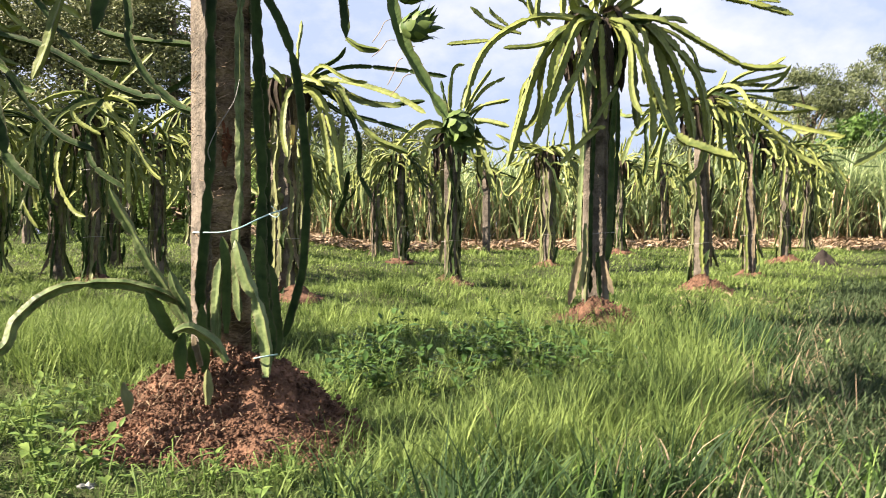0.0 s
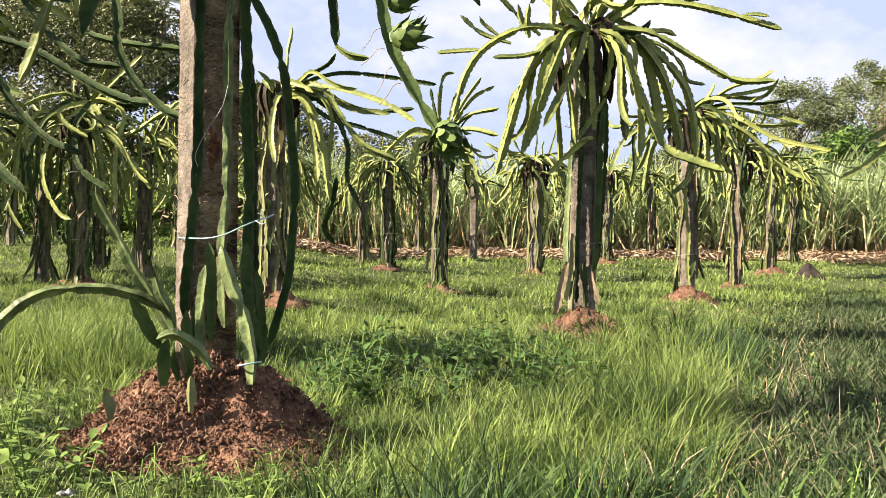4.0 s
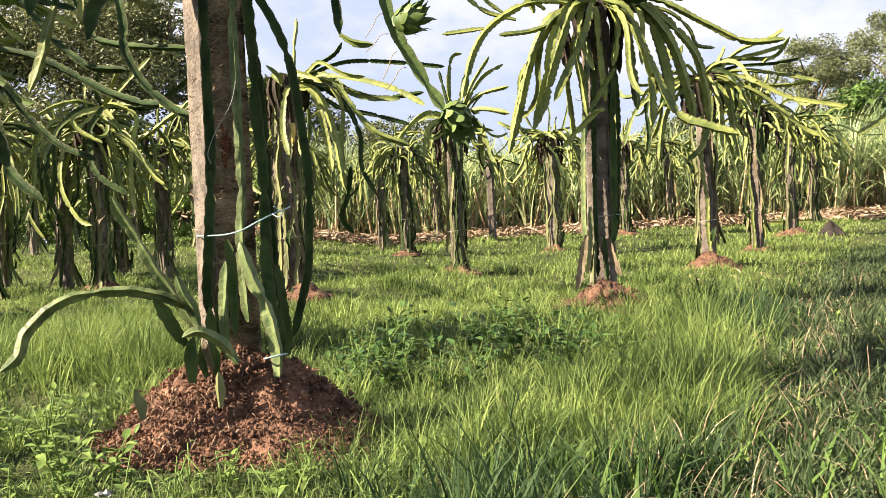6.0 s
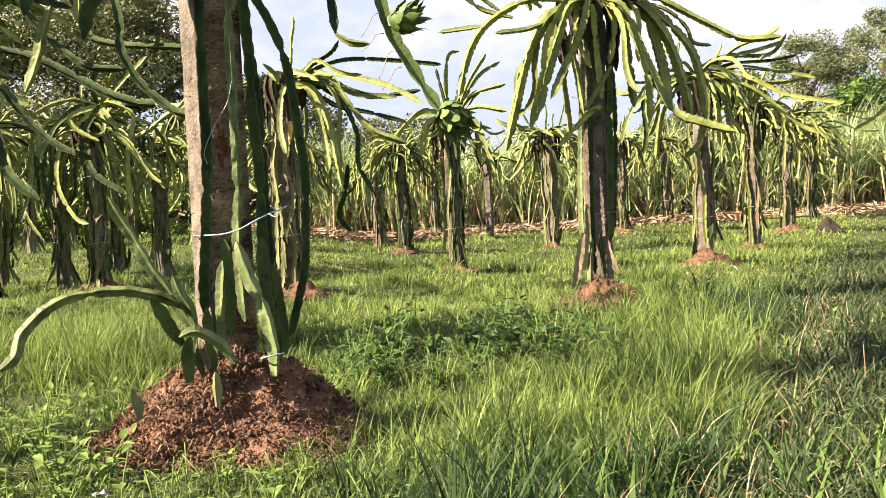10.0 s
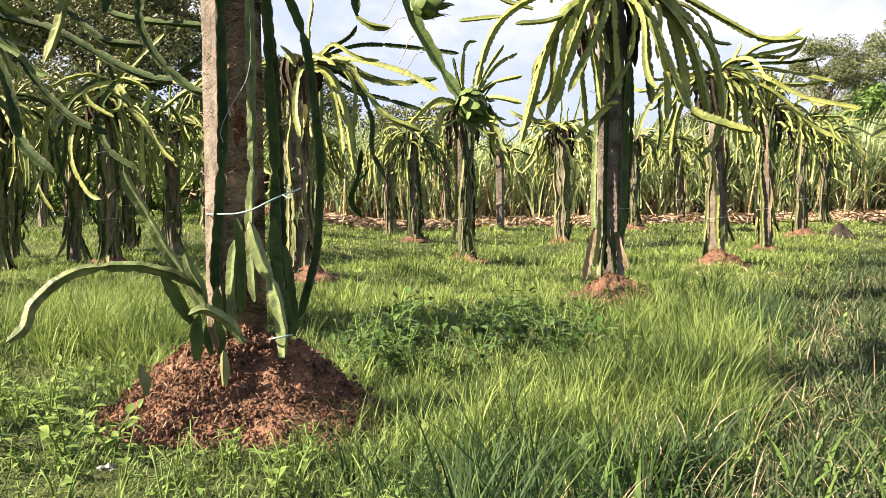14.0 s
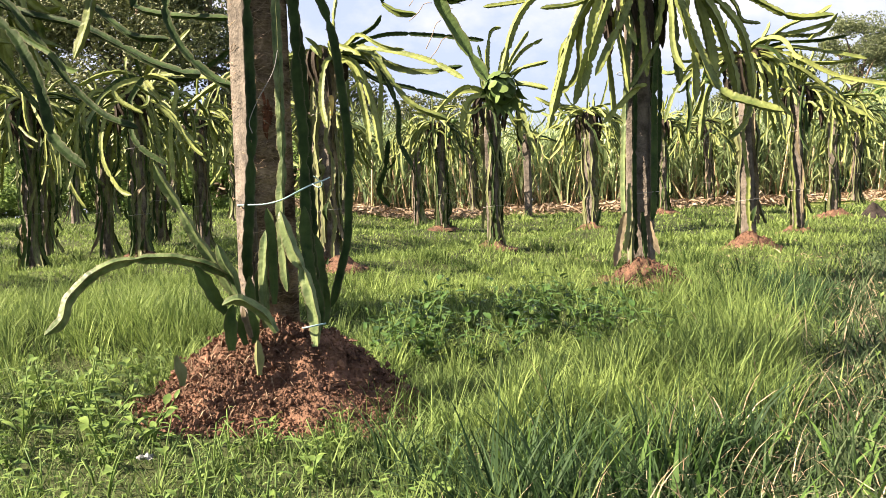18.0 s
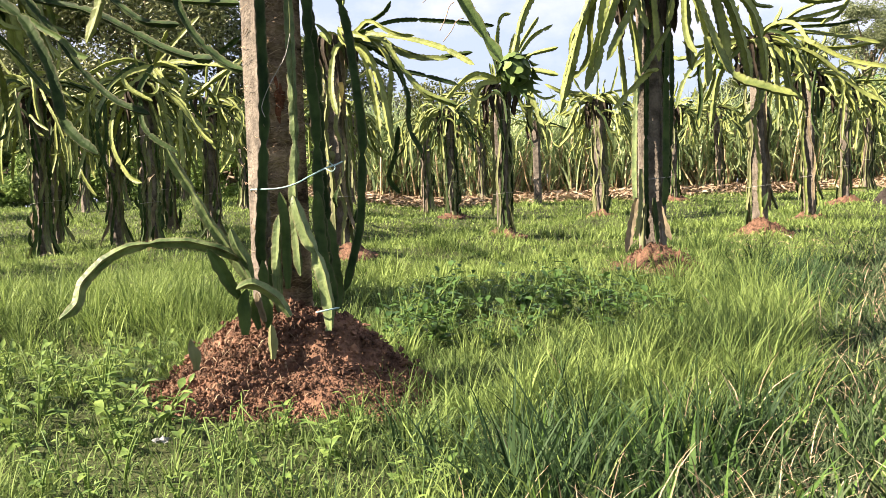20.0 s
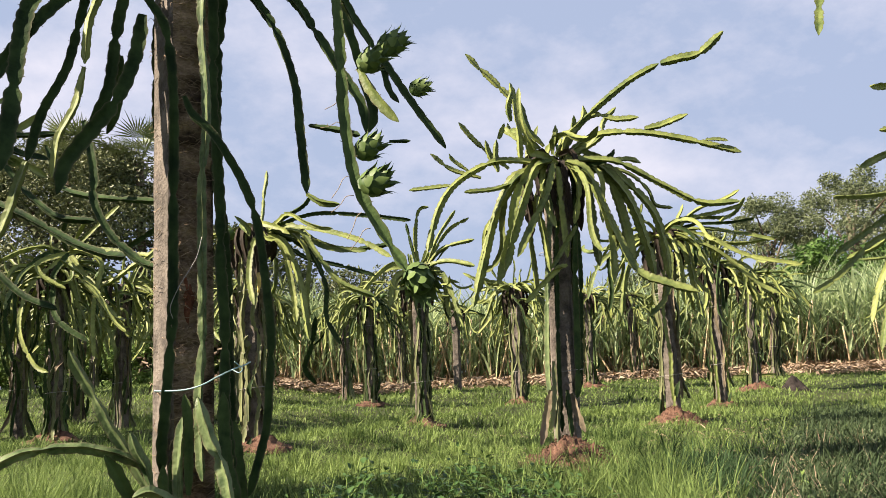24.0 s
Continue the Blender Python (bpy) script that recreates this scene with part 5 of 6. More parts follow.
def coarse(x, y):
    """1 where the wider-bladed grass grows, coloured darker in place of shade: in front of the row and along the
    trodden path.
    """
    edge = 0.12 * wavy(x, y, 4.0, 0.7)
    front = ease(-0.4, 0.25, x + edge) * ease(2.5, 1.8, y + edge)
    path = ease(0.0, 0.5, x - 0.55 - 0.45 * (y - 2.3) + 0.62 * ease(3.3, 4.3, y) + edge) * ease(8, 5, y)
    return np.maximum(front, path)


def turf(name, label, zones, mat, seed, segments=3, lean=0.7, dark=False):
    """Blades over strips of ground. zones: y from, y to, blades a square metre, height, width."""
    rng = np.random.default_rng(seed)
    pieces = []
    for y0, y1, dense, tall, wide in zones:
        half = 0.62 * y1 + 0.7
        cut = segments if y1 <= 5 else 2
        n = int(dense * 2 * half * (y1 - y0))
        x, y = rng.uniform(-half, half, n), rng.uniform(y0, y1, n)
        keep = off_mounds(x, y, rng) & (rng.uniform(0, 1, n) > 0.25 * on_track(x, y)) & ((rng.uniform(0, 1, n) < coarse(x, y)) == dark)
        x, y = x[keep], y[keep]
        h = tall * (0.35 + 0.65 * lushness(x, y)) * rng.uniform(0.5, 1.3, len(x))
        p = np.stack([x, y, ground_z(x, y) - 0.01], -1)
        pieces.append(blades(len(x), p, h, wide * rng.uniform(0.6, 1.3, len(x)), lean, rng, cut))
    return tagged(new(name, mesh_of(name, *join_arrays(pieces), mat)), label, "grass", kind="stuff")


def tufts(name, label, zones, mat, seed, segments=4, lean=1.15, dark=False):
    """Tussocks: blades that fan out from one foot. zones: y from, y to, tussocks a square metre, blades in each, height, width."""
    rng = np.random.default_rng(seed)
    pieces = []
    for y0, y1, dense, each, tall, wide in zones:
        half = 0.62 * y1 + 0.6
        n = int(dense * 2 * half * (y1 - y0))
        x, y = rng.uniform(-half, half, n), rng.uniform(y0, y1, n)
        lush = lushness(x, y)
        keep = off_mounds(x, y, rng) & (rng.uniform(0, 1, n) < np.clip(lush, 0.1, 1) * (1 - 0.6 * on_track(x, y))) & ((rng.uniform(0, 1, n) < coarse(x, y)) == dark)
        x, y, lush = x[keep], y[keep], lush[keep]
        size = tall * (0.3 + 0.8 * lush) * rng.uniform(0.5, 1.4, len(x))
        tilt = rng.uniform(0, 2 * np.pi, len(x))
        k = np.repeat(np.arange(len(x)), each)
        m = len(k)
        az, r = rng.uniform(0, 2 * np.pi, m), size[k] * 0.22 * np.sqrt(rng.uniform(0, 1, m))
        px, py = x[k] + r * np.cos(az), y[k] + r * np.sin(az)
        az = az + rng.normal(0, 0.5, m) + 0.3 * np.sin(tilt[k] - az)
        p = np.stack([px, py, ground_z(px, py) - 0.01], -1)
        pieces.append(blades(m, p, size[k] * rng.uniform(0.45, 1.25, m), wide * rng.uniform(0.55, 1.35, m), lean, rng, segments, az))
    return tagged(new(name, mesh_of(name, *join_arrays(pieces), mat)), label, "grass", kind="stuff")


turf("short_grass", "short green grass between the rows, coloured darker for gap shade", ((0.7, 2.0, 6500, 0.10, 0.0036), (2.0, 3.2, 6500, 0.11, 0.0036), (3.2, 5, 4400, 0.12, 0.0043)), GAP_SHADE_TURF, 1, 3, 1.2)
turf("middle_grass", "bright green grass between the farther rows", ((5, 8, 2400, 0.125, 0.0055), (8, 12, 1000, 0.13, 0.0085), (12, 18.5, 380, 0.13, 0.014), (18.5, 24, 150, 0.14, 0.022)), GRASS, 5, 3, 1.2)
tufts("tall_grass", "lush bright green grass tussocks between the rows", ((0.8, 2.0, 190, 30, 0.17, 0.0036), (2.0, 3.2, 230, 32, 0.20, 0.0036), (3.2, 5, 150, 30, 0.20, 0.0043), (5, 8, 70, 26, 0.20, 0.0055), (8, 12, 28, 22, 0.20, 0.0085), (12, 18.5, 9, 18, 0.2, 0.013)), GRASS, 2)

# wider blades whose dark colour stands in for shadow on the ground
turf("coarse_undergrowth", "short coarse grass coloured darker for shade along the trodden path", ((0.7, 2.0, 5500, 0.10, 0.0042), (2.0, 3.2, 5500, 0.11, 0.0040), (3.2, 5, 3600, 0.11, 0.0045), (5, 8, 1600, 0.10, 0.006)), SHADED_COARSE_GRASS, 3, 3, 1.2, True)
tufts("coarse_grass", "coarse grass tussocks coloured darker for shade along the trodden path", ((0.8, 2.0, 150, 26, 0.18, 0.0052), (2.0, 3.2, 150, 28, 0.18, 0.0048), (3.2, 5, 90, 26, 0.18, 0.0052), (5, 8, 36, 24, 0.17, 0.0068)), SHADED_COARSE_GRASS, 4, dark=True)

# thinner grass on the ground all round
wrng = np.random.default_rng(12)
n = 60000
x, y = wrng.uniform(-24, 24, n), wrng.uniform(-14, 19, n)
out = (np.abs(x) > 0.62 * np.clip(y, 0.7, 19) + 0.2) & off_mounds(x, y, wrng)
x, y = x[out], y[out]
p = np.stack([x, y, ground_z(x, y) - 0.01], -1)
tagged(new("meadow_grass", mesh_of("meadow_grass", *blades(len(x), p, wrng.uniform(0.06, 0.2, len(x)), wrng.uniform(0.012, 0.028, len(x)), 1.2, wrng, 2), GRASS)), "thin green grass round the orchard rows", "grass", kind="stuff")

# ---- sugar cane ----
def cane_field():
    rng = np.random.default_rng(8)
    stalks, leaves = [], []
    n = 1250
    x, y = rng.uniform(-3.6, 17, n), 19.6 + 5.5 * rng.uniform(0, 1, n) ** 1.5
    y = y - 0.10 * np.clip(x - 4, 0, 20)
    for k in range(n):
        z0 = float(ground_z(x[k], y[k]))
        tall = rng.uniform(0.8, 1.5)
        lean = rng.normal(0, 0.2, 2)
        path = np.array([(x[k] + lean[0] * s * tall, y[k] + lean[1] * s * tall, z0 + s * tall) for s in np.linspace(0, 1, 4)])
        stalks.append(tube_arrays(path, np.full(4, rng.uniform(0.012, 0.02)), 5))
    stalks = join_arrays(stalks)
    per = 20
    px, py = np.repeat(x, per), np.repeat(y, per)
    pz = ground_z(px, py) + 0.05 + 1.4 * rng.uniform(0, 1, n * per) ** 0.8
    p = np.stack([px + rng.normal(0, 0.05, n * per), py + rng.normal(0, 0.05, n * per), pz], -1)
    tall = 1.0 + 0.35 * ease(5, 12, px)
    leaves = blades(n * per, p, rng.uniform(0.6, 1.3, n * per) * tall, rng.uniform(0.026, 0.058, n * per), rng.uniform(0.7, 2.4, n * per), rng, 5)
    dead_n = 4200
    dx = rng.uniform(-3.6, 17, dead_n)
    dy = 19.7 + 3 * rng.uniform(0, 1, dead_n) - 0.10 * np.clip(dx - 4, 0, 20)
    dead = blades(dead_n, np.stack([dx, dy, ground_z(dx, dy) + rng.uniform(0, 0.45, dead_n)], -1), rng.uniform(0.25, 0.7, dead_n), rng.uniform(0.012, 0.03, dead_n), 2.0, rng, 4)
    cane = empty("sugar_cane", (0, 0, 0), "dense stand of tall sugar cane with brown stalks", "sugar cane", kind="stuff")
    tagged(part("stalk_mass", mesh_of("stalk_mass", *stalks, CANE_STALK), cane, "brown and yellow cane stalks"), kind="stuff")
    tagged(part("foliage", mesh_of("foliage", *leaves, CANE_LEAF), cane), kind="stuff")
    tagged(part("dead_foliage", mesh_of("dead_foliage", *dead, DRY), cane, "dry straw-coloured dead leaves"), kind="stuff")


cane_field()


def litter(name, label, n, x0, x1, y0, y1, long, high, seed, slope=0.0):
    """Dry leaves and stalks strewn flat."""
    rng = np.random.default_rng(seed)
    x, y = rng.uniform(x0, x1, n), rng.uniform(y0, y1, n)
    y = y - slope * np.clip(x - 4, 0, 20)
    az, el = rng.uniform(0, np.pi, n), rng.normal(0, 0.25, n)
    d = np.stack([np.cos(az) * np.cos(el), np.sin(az) * np.cos(el), np.sin(el)], -1) * (long * rng.uniform(0.4, 1.2, n))[:, None]
    s = np.stack([-np.sin(az), np.cos(az), rng.normal(0, 0.5, n)], -1) * (long * 0.022 * rng.uniform(0.5, 1.3, n))[:, None]
    c = np.stack([x, y, ground_z(x, y) + high * rng.uniform(0, 1, n)], -1)
    m = c + np.array((0, 0, 1.0)) * (long * rng.uniform(-0.02, 0.12, n))[:, None]
    v = np.stack([c - d / 2 - s, c - d / 2 + s, m + s, m - s, c + d / 2], 1)
    t = np.array([(0, 1, 2), (0, 2, 3), (3, 2, 4)])[None] + (np.arange(n) * 5)[:, None, None]
    tagged(new(name, mesh_of(name, v.reshape(-1, 3), t.reshape(-1, 3), DRY)), label, "dry litter", kind="stuff")


litter("cane_litter", "bed of pale dry cane leaves along the field edge", 11000, -4.2, 17, 17.6, 20.0, 0.5, 0.16, 9, 0.10)


# ---- trees ----
def tree(x, y, height, spread_r, mat, leaves, leaf, seed, label, low=0.35, clumps=40, trunk=0.2):
    rng = np.random.default_rng(seed)
    z0 = float(ground_z(x, y))
    ob = empty("tree", (x, y, z0), label, "tree")
    top = np.array((rng.normal(0, 0.3), rng.normal(0, 0.3), height * 0.7))
    v, f = tube_arrays(smooth_path([(0, 0, -0.2), (0.1, 0, height * 0.2), top * (0.6, 0.6, 0.7), top], 0.4)[0], 1.0 * np.linspace(trunk, trunk * 0.3, len(smooth_path([(0, 0, -0.2), (0.1, 0, height * 0.2), top * (0.6, 0.6, 0.7), top], 0.4)[0])), 9)
    part("trunk", mesh_of("trunk", v, f, BARK), ob)
    cen = []
    for k in range(clumps):
        a, u, rr = rng.uniform(0, 2 * np.pi), rng.uniform(0, 1), rng.uniform(0.35, 1) ** 0.5
        zz = height * (low + (1 - low) * u)
        r = spread_r * rr * math.sin(math.pi * min(1, 0.22 + 0.72 * u)) ** 0.7
        cen.append((r * math.cos(a), r * math.sin(a), zz * (1 - 0.08 * rr) - 0.2))
        if k < 14:
            p = np.array(cen[-1])
            b = np.array((0, 0, height * (0.25 + 0.4 * u * 0.8)))
            path, _ = smooth_path([b, b * 0.5 + p * 0.5 + (0, 0, 0.1 * height * 0.3), p], 0.3)
            part("limb", mesh_of("limb", *tube_arrays(path, np.linspace(trunk * 0.4, trunk * 0.08, len(path)), 6), BARK), ob)
    cen = np.array(cen)
    pick = rng.integers(0, clumps, leaves)
    size = spread_r * rng.uniform(0.12, 0.27, clumps) * (1.4 if mat == TREE_LEAF else 1.0)
    d = rng.normal(0, 1, (leaves, 3))
    d /= np.linalg.norm(d, axis=1)[:, None]
    c = cen[pick] + d * (size[pick] * rng.uniform(0.3, 1.1, leaves) ** 0.6)[:, None] * (1, 1, 0.75)
    tagged(part("crown", mesh_of("crown", *leaf_arrays(c, leaf * rng.uniform(0.6, 1.3, leaves), rng, 0.2, 1.0, True), mat), ob), kind="stuff")
    return ob


tree(-10.4, 28.2, 7.8, 4.45, TREE_LEAF, 95000, 0.135, 1, "large dark-leaved tree behind the orchard", 0.17, 70, 0.25)
tree(-15.6, 28.0, 7.8, 4.4, TREE_LEAF, 75000, 0.135, 2, "large dark-leaved tree behind the orchard", 0.15, 60, 0.25)
tree(-5.2, 27.0, 4.6, 2.6, TREE_LEAF, 22000, 0.12, 3, "dark-leaved tree behind the sugar cane", 0.2, 40, 0.2)
tree(-1.6, 31.0, 4.0, 2.8, TREE_LEAF, 18000, 0.13, 4, "low dark tree behind the sugar cane", 0.2, 30, 0.2)
tree(19.5, 40.0, 9.2, 3.6, FAR_LEAF, 40000, 0.13, 5, "tall grey-green tree beyond the cane field", 0.12, 60, 0.25)
tree(16.2, 41.0, 8.0, 2.6, FAR_LEAF, 24000, 0.13, 6, "grey-green tree beyond the cane field", 0.12, 45, 0.2)
tree(13.6, 42.0, 7.0, 2.6, FAR_LEAF, 20000, 0.13, 7, "grey-green tree beyond the cane field", 0.12, 45, 0.2)
tree(23.5, 40.0, 9.8, 4.0, FAR_LEAF, 40000, 0.13, 8, "tall grey-green tree beyond the cane field", 0.12, 60, 0.25)
tree(10.8, 43.0, 5.6, 2.4, FAR_LEAF, 16000, 0.13, 9, "grey-green tree beyond the cane field", 0.12, 35, 0.2)
tree(13.4, 27.5, 4.0, 3.0, VINE_LEAF, 15000, 0.20, 10, "bush smothered in bright green vines", 0.05, 50, 0.15)
tree(17.0, 28.0, 4.3, 3.0, VINE_LEAF, 14000, 0.20, 11, "bush smothered in bright green vines", 0.05, 50, 0.15)

tree(-6.5, 22.6, 1.7, 1.6, HEDGE_LEAF, 14000, 0.11, 12, "green leafy shrub at the end of the rows", 0.02, 30, 0.08)
tree(-10.8, 22.6, 1.5, 1.9, HEDGE_LEAF, 14000, 0.11, 13, "green leafy shrub at the end of the rows", 0.02, 30, 0.08)
for k, (x, y) in enumerate(((-12.7, 23.2), (-8.7, 23.4), (-4.9, 23.6))):
    tree(x, y, 2.1, 1.9, HEDGE_LEAF, 13000, 0.11, 30 + k, "green leafy shrub at the end of the rows", 0.02, 30, 0.08)
tree(-14.0, 21.5, 1.8, 1.9, HEDGE_LEAF, 14000, 0.11, 14, "green leafy shrub at the end of the rows", 0.02, 30, 0.08)
for k, (x, y) in enumerate(((-9.5, 32.0), (-15.0, 31.0), (-20.5, 29.0), (-17.0, 24.5), (-4.5, 33.0))):
    tree(x, y, 3.2, 3.2, HEDGE_LEAF, 11000, 0.17, 20 + k, "green leafy hedge bush beyond the orchard", 0.01, 36, 0.1)


def fan_palm(x, y, height, seed):
    rng = random.Random(seed)
    ob = empty("fan_palm", (x, y, float(ground_z(x, y))), "fan palm with stiff spiky leaves behind the trees", "palm")
    part("trunk", tube("trunk", [(0, 0, -0.2), (0.05, 0, height * 0.5), (0, 0, height)], 0.16, BARK, 9, 0.3, 0.8), ob)
    for k in range(16):
        az, el = k * 2.4, rng.uniform(-0.5, 1.2)
        d = np.array((math.cos(az) * math.cos(el), math.sin(az) * math.cos(el), math.sin(el)))
        hub = np.array((0, 0, height)) + d * 0.8
        s = np.cross(d, (0.1, 0.1, 1))
        s /= np.linalg.norm(s)
        v, t = [], []
        for q in range(17):
            a = (q - 8) / 8 * 1.45
            ray = d * math.cos(a) + s * math.sin(a)
            n = np.cross(ray, np.cross(d, s))
            b = len(v)
            v += [hub, hub + ray * 0.4 + n * 0.028, hub + ray * 0.4 - n * 0.028, hub + ray * rng.uniform(0.75, 1.0) - np.array((0, 0, rng.uniform(0.03, 0.14)))]
            t += [(b, b + 1, b + 2), (b + 1, b + 3, b + 2)]
        part("frond", mesh_of("frond", np.array(v), t, PALM), ob)
        part("leaf_stalk", tube("leaf_stalk", [(0, 0, height), tuple(hub)], 0.02, PALM, 5, 0.2), ob)


fan_palm(-9.9, 27.0, 6.6, 1)
fan_palm(-8.0, 27.5, 6.6, 2)


# ---- weeds and small things on the ground ----
def leaf_mesh(length, width, mat, bend=0.5, fold=0.25, name="leaf"):
    """One pointed leaf along +x, folded on its midrib and bent down."""
    s = np.linspace(0, 1, 6)
    shape = np.sin(np.pi * np.clip(s, 0, 1) ** 0.8) * 0.5 * width
    x, z = length * np.sin(bend * s) / max(bend, 1e-3), -length * (1 - np.cos(bend * s)) / max(bend, 1e-3)
    v = np.concatenate([np.stack([x, shape, z + fold * shape], -1), np.stack([x, 0 * s, z], -1), np.stack([x, -shape, z + fold * shape], -1)])
    t = []
    for k in range(5):
        for r in (0, 6):
            a, b, c, d = r + k, r + k + 1, r + 6 + k, r + 7 + k
            t += [(a, c, d), (a, d, b)]
    return mesh_of(name, v, t, mat)


LEAVES = {}
for kind, mat in (("dark", WEED), ("light", LIGHT_WEED)):
    LEAVES[kind] = [leaf_mesh(1.0, w, mat, bend, fold) for w, bend, fold in ((0.36, 0.5, 0.3), (0.44, 0.8, 0.2), (0.27, 0.9, 0.4))]


def weed(x, y, height, leaf, kind, seed, shoots=3, per=6, label="broad-leaved weed in the grass"):
    rng = random.Random(seed)
    ob = empty("weed", (x, y, float(ground_z(x, y))), label, "weed", "weeds in the grass")
    for k in range(shoots):
        az, out = rng.uniform(0, 6.28), height * rng.uniform(0.1, 0.6)
        top = np.array((out * math.cos(az), out * math.sin(az), height * rng.uniform(0.65, 1.1)))
        pts = [(0, 0, -0.01), tuple(top * (0.35, 0.35, 0.5)), tuple(top)]
        part("stalk", tube("stalk", pts, 0.0025, LIGHT_WEED, 5, 0.04, 0.6), ob)
        for q in range(per):
            s = (q + 1.2) / (per + 0.2)
            at = top * (s**1.3, s**1.3, s)
            o = part("leaf", rng.choice(LEAVES[kind]), ob)
            size = leaf * rng.uniform(0.6, 1.15) * (1.15 - 0.5 * s)
            o.matrix_basis = Matrix.LocRotScale(at, Euler((rng.uniform(-0.3, 0.3), rng.uniform(-0.9, 0.1), q * 2.4 + rng.uniform(-0.4, 0.4))), (size,) * 3)
    return ob


rng = random.Random(31)
for k in range(34):
    weed(rng.uniform(-0.42, 0.62), rng.uniform(3.25, 4.1), rng.uniform(0.14, 0.25), rng.uniform(0.055, 0.09), "dark", 300 + k, 4, 7, "dark leafy weed clump in the grass")
for k in range(62):
    weed(rng.uniform(-1.4, 0.05), rng.uniform(1.45, 2.15), rng.uniform(0.05, 0.13), rng.uniform(0.02, 0.05), "light", 440 + k, 2, 6, "pale green leafy weed beside a mound")
for k in range(20):
    y = rng.uniform(1.9, 4.2)
    weed(1.25 + 0.42 * (y - 3.0) + rng.uniform(-0.45, 0.5), y, rng.uniform(0.06, 0.14), rng.uniform(0.03, 0.05), "light", 370 + k, 2, 5, "leafy weed in the trodden path")
for x, y in ((-0.86, 2.26), (-0.50, 2.10), (-0.35, 2.15), (0.98, 5.02), (1.08, 5.10), (0.90, 4.98), (1.02, 4.95), (0.84, 4.97), (1.12, 5.02), (2.20, 7.86), (2.32, 7.84)):
    weed(x, y, 0.09, 0.05, "light", int(abs(x * 100)), 2, 5, "small leafy weed on a soil mound")

for k, (x, y, h) in enumerate(((-1.02, 2.28, 0.20), (-0.95, 2.18, 0.17), (-1.08, 2.42, 0.18), (-0.90, 2.10, 0.14), (-1.16, 2.22, 0.19), (-1.12, 2.02, 0.14), (-1.24, 2.40, 0.16), (-0.82, 2.17, 0.12), (-1.30, 2.62, 0.17), (-1.16, 2.70, 0.15), (-1.04, 2.62, 0.16), (-1.40, 2.50, 0.16), (-1.22, 2.55, 0.14), (-1.38, 2.74, 0.13), (-1.06, 2.80, 0.12), (-1.34, 2.30, 0.17), (-1.45, 2.66, 0.15))):
    weed(x, y, h, 0.065, "light", 520 + k, 3, 7, "tall pale green weed at the edge of a soil mound")

# low creeping leaves that cover the trodden path, their colour dulled for its shade
crng = np.random.default_rng(61)
n = 11000
y = crng.uniform(1.3, 9.0, n)
x = 1.55 + 0.46 * (y - 3.3) + crng.normal(0, 0.30, n)
p = np.stack([x, y, ground_z(x, y) + crng.uniform(0.0, 0.05, n)], -1)
tagged(new("creeping_weed", mesh_of("creeping_weed", *leaf_arrays(p, crng.uniform(0.006, 0.016, n) + 0.002 * y, crng, -0.2, 1.3), CREEPER)), "low grey-green creeping weeds on the trodden path", "weeds", kind="stuff")

# grass trodden flat along the path, its colour darkened for shade
n = 26000
y = 1.2 + 9.0 * crng.uniform(0, 1, n) ** 1.4
x = 1.55 + 0.46 * (y - 3.3) + crng.normal(0, 0.30, n)
p = np.stack([x, y, ground_z(x, y)], -1)
tagged(new("trodden_grass", mesh_of("trodden_grass", *blades(n, p, crng.uniform(0.05, 0.15, n), crng.uniform(0.003, 0.005, n) + 0.0004 * y, 1.8, crng, 3), SHADED_TRODDEN)), "grey-green grass trodden flat on the path", "grass", kind="stuff")

# broad blades in the foreground, dry straw and bare scraps
brng = np.random.default_rng(44)
n = 380
x, y = brng.uniform(0.0, 1.2, n), brng.uniform(1.15, 2.1, n)
p = np.stack([x, y, ground_z(x, y)], -1)
tagged(new("broad_grass", mesh_of("broad_grass", *blades(n, p, brng.uniform(0.10, 0.19, n), brng.uniform(0.008, 0.017, n), 1.0, brng, 5), BROAD_GRASS)), "broad dark green grass blades in the foreground", "grass", kind="stuff")
n = 1500
y = 1.3 + 5.2 * brng.uniform(0, 1, n) ** 2.2
x = 1.35 + 0.46 * (y - 3.3) + brng.normal(0, 0.28, n)
p = np.stack([x, y, ground_z(x, y)], -1)
tagged(new("dry_grass", mesh_of("dry_grass", *blades(n, p, brng.uniform(0.05, 0.20, n), brng.uniform(0.002, 0.0045, n), 1.9, brng, 4), DRY)), "dry straw-coloured grass along the trodden path", "grass", kind="stuff")
litter("straw_litter", "thin scatter of dry straw on the trodden path", 1500, 0.6, 4.5, 1.6, 9.0, 0.12, 0.03, 51)

# a felt of brown roots over the shaded side of the near post, with loose roots on it
rrng = np.random.default_rng(9)
out_way, cross_way = np.array((math.cos(radians(-54)), math.sin(radians(-54)), 0)), np.array((-math.sin(radians(-54)), math.cos(radians(-54)), 0))
post_mid = np.array((-0.039, 0.0, 0.0))
us, zs = np.linspace(-0.052, 0.066, 36), np.linspace(0.16, 1.79, 380)
felt = np.zeros((380, 36, 3))
for i, z in enumerate(zs):
    for j, u in enumerate(us):
        q = Vector((u * 60, z * 26, 1.3))
        deep = 0.0085 + 0.006 * noise.noise(q) + 0.004 * noise.noise(q * 3.1) + 0.003 * math.sin(z * 105 + 3 * noise.noise(Vector((u * 14, z * 5, 7))))
        deep *= 1 - (abs(u - 0.007) / 0.059) ** 4
        felt[i, j] = post_mid + out_way * (0.0625 + deep) + cross_way * u + (0, 0, z)
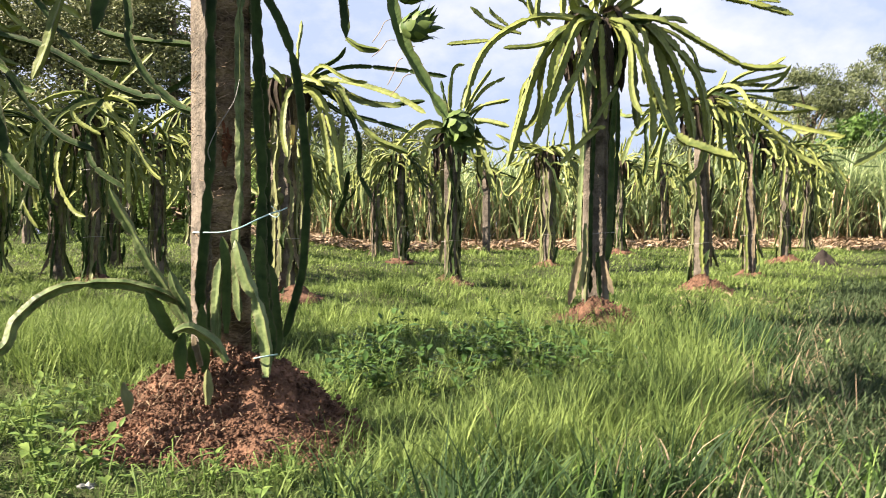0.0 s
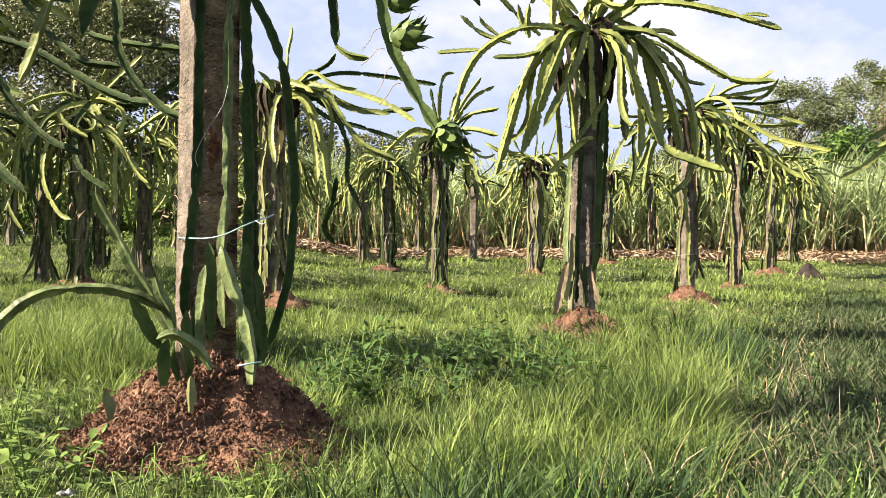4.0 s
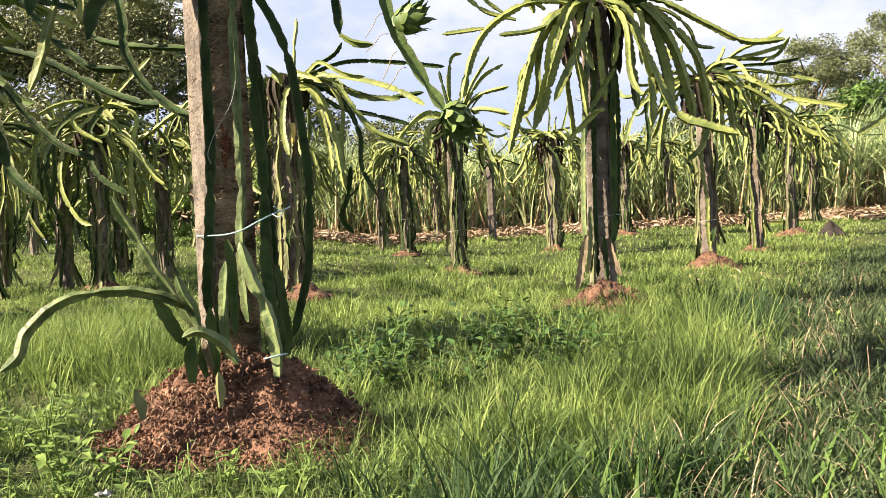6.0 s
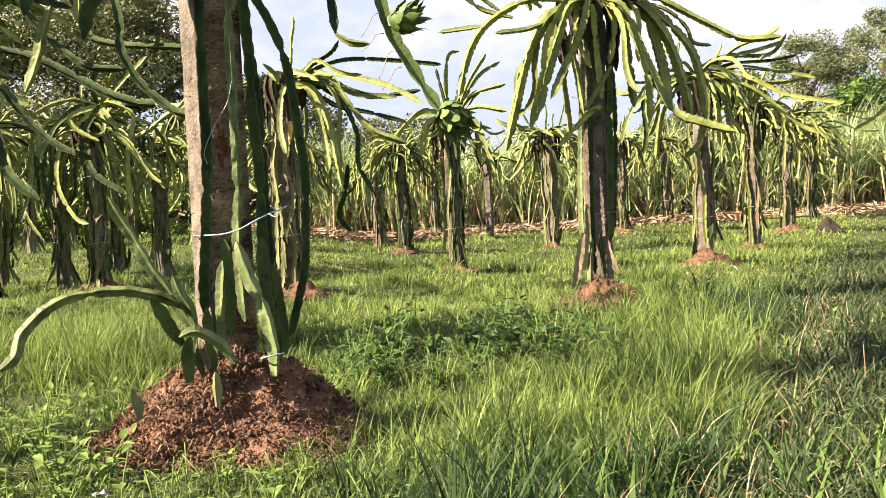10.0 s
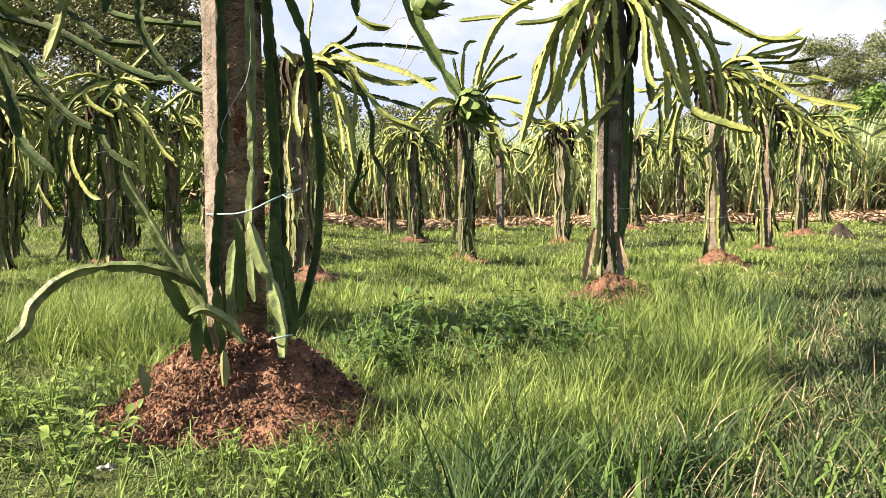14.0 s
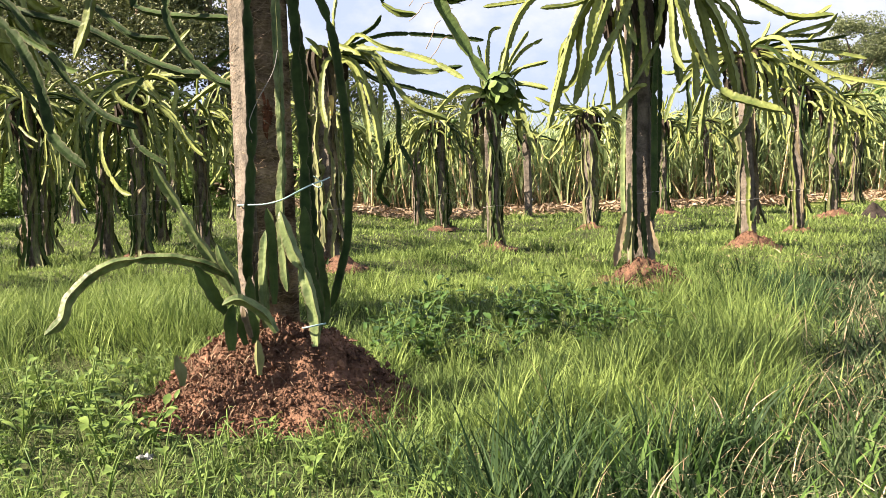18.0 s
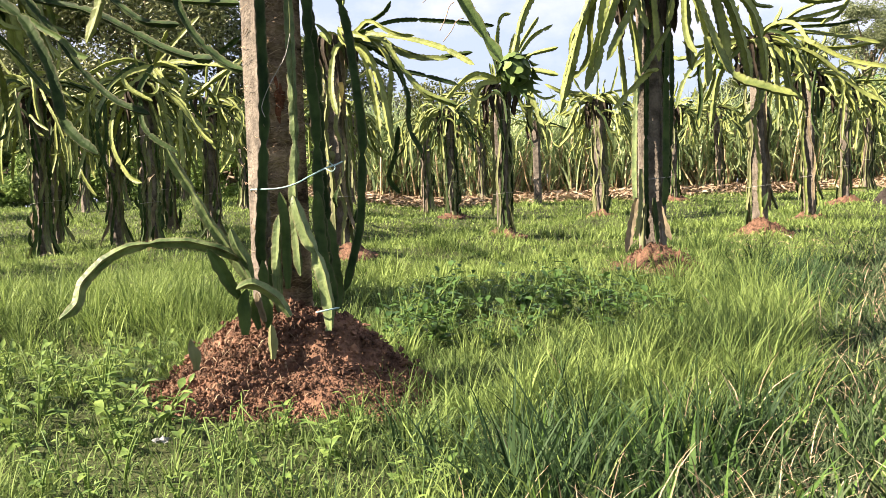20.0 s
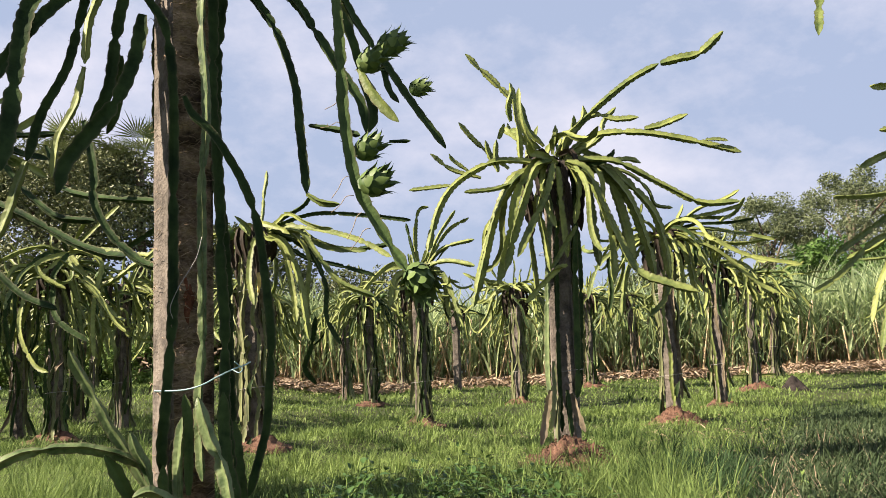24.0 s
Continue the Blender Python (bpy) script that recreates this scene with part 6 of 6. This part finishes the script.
fi, fj = np.meshgrid(np.arange(379), np.arange(35), indexing="ij")
fa = fi * 36 + fj
felt_t = np.concatenate([np.stack([fa, fa + 1, fa + 37], -1).reshape(-1, 3), np.stack([fa, fa + 37, fa + 36], -1).reshape(-1, 3)])
part("root_felt", mesh_of("root_felt", felt.reshape(-1, 3), felt_t, STAINED), near_plant, "brown felt of old roots on the post")
roots = []
left_way, left_cross = np.array((math.cos(radians(-144)), math.sin(radians(-144)), 0)), np.array((-math.sin(radians(-144)), math.cos(radians(-144)), 0))
for k in range(420):
    u, z, r = rrng.uniform(-0.06, 0.06), rrng.uniform(0.3, 1.78), 0.068 + rrng.uniform(0.002, 0.011)
    o, c = (left_way, left_cross) if k % 9 == 0 else (out_way, cross_way)
    drift, pts = rrng.choice((-1, 1)) * rrng.uniform(0.006, 0.016), []
    for q in range(5):
        pts.append(post_mid + o * r + c * np.clip(u, -0.064, 0.072) + (0, 0, z))
        u, z, r = u + drift, z + rrng.normal(-0.001, 0.006), max(0.067, r + rrng.normal(0, 0.002))
    path, _ = smooth_path(pts, 0.012)
    roots.append(tube_arrays(path, np.linspace(0.0011, 0.0005, len(path)), 4))
tagged(part("root_mat", mesh_of("root_mat", *join_arrays(roots), ROOT), near_plant, "fine pale roots clinging to the post"), kind="stuff")
# straw and root bits on the near mound
n = 700
a, r = rrng.uniform(0, 2 * np.pi, n), 0.34 * np.sqrt(rrng.uniform(0.03, 1, n))
mx, my = -0.61 + r * np.cos(a), 2.57 + 0.86 * r * np.sin(a)
q = r / 0.43
mz = 0.25 * (0.8 * (np.cos(q * np.pi) * 0.5 + 0.5) + 0.2 * (1 - q)) + 0.004
bits = blades(n, np.stack([mx, my, mz + rrng.uniform(0, 0.012, n)], -1), rrng.uniform(0.015, 0.06, n), rrng.uniform(0.0015, 0.0035, n), rrng.uniform(1.5, 3, n), rrng, 3)
tagged(new("mound_straw", mesh_of("mound_straw", *bits, ROOT)), "dry roots and straw bits strewn on a soil mound", "dry litter", kind="stuff")
for k, (at, az) in enumerate((((0.47, -0.42, 1.27), 3.3), ((0.46, -0.44, 1.2), 3.0), ((0.48, -0.48, 1.02), 3.6), ((0.47, -0.47, 1.07), 3.9), ((0.52, -0.55, 0.93), 3.8), ((0.50, -0.53, 0.97), 4.1))):
    at = np.array(at)
    d = np.array((math.cos(az), 0, math.sin(az)))
    part("root_thread", tube("root_thread", [at, at + d * 0.02 + (0, 0, 0.008), at + d * 0.035 - (0, 0, 0.004), at + d * 0.06 - (0, 0, 0.012)], 0.0009, ROOT, 4, 0.01), near_plant)
# a reddish scab on the post
u, w = np.meshgrid(np.linspace(0, 1, 9), np.linspace(0, 2 * np.pi, 20, endpoint=False), indexing="ij")
edge = 1 + 0.25 * np.sin(3 * w + 1) + 0.15 * np.sin(7 * w)
sx, sz = 0.016 * u * edge * np.cos(w), 0.055 * u * edge * np.sin(w)
sy = -0.007 * (1 - u**2) + rrng.normal(0, 0.0016, u.shape)
ia, ja = np.meshgrid(np.arange(8), np.arange(20), indexing="ij")
qa, qb = ia * 20 + ja, ia * 20 + (ja + 1) % 20
scab_t = np.concatenate([np.stack([qa, qa + 20, qb + 20], -1).reshape(-1, 3), np.stack([qa, qb + 20, qb], -1).reshape(-1, 3)])
scab_v = post_mid + out_way * (0.072 - sy)[..., None] + cross_way * (sx - 0.012)[..., None] + np.array((0, 0, 1.0)) * (sz + 0.826)[..., None]
scab_v = scab_v.reshape(-1, 3)
part("scab", mesh_of("scab", scab_v, scab_t, SCAB, smooth=False), near_plant, "reddish-brown scab on the post")
part("wire_end", tube("wire_end", [(0.045, -0.125, 0.99), (0.03, -0.13, 0.93), (-0.01, -0.14, 0.86), (-0.035, -0.145, 0.80), (-0.028, -0.145, 0.77)], 0.001, GREY_WIRE, 5, 0.01), near_plant, "loose end of grey wire")
tie(near_plant, 0.255, 0.03, WIRE, 0.2, 0.0025, (0.125, -0.19), "pale wire tied round a shoot")

# a cut stem and a scrap lying in the grass
fallen = empty("fallen_stem", (5.95, 16.21, float(ground_z(5.95, 16.21)) + 0.06), "cut pale green cactus stem lying on the grass", "cactus stem")
part("stem", ribbed([(-0.36, 0.05, 0.03), (0.0, 0.02, 0.03), (0.36, -0.1, 0.05)], 0.06, STEM), fallen)
scrap_v, scrap_t = [], []
srng = np.random.default_rng(3)
for i in range(7):
    for j in range(7):
        scrap_v.append(((i - 3) * 0.005 + srng.normal(0, 0.002), (j - 3) * 0.005 + srng.normal(0, 0.002), 0.012 + srng.uniform(0, 0.016)))
for i in range(6):
    for j in range(6):
        q = i * 7 + j
        scrap_t += [(q, q + 1, q + 8), (q, q + 8, q + 7)]
scrap = new("plastic_scrap", mesh_of("plastic_scrap", scrap_v, scrap_t, SCRAP, smooth=False))
scrap.location = (-0.735, 1.91, float(ground_z(-0.735, 1.91)) + 0.03)
tagged(scrap, "crumpled grey-white scrap of plastic in the weeds", "scrap")
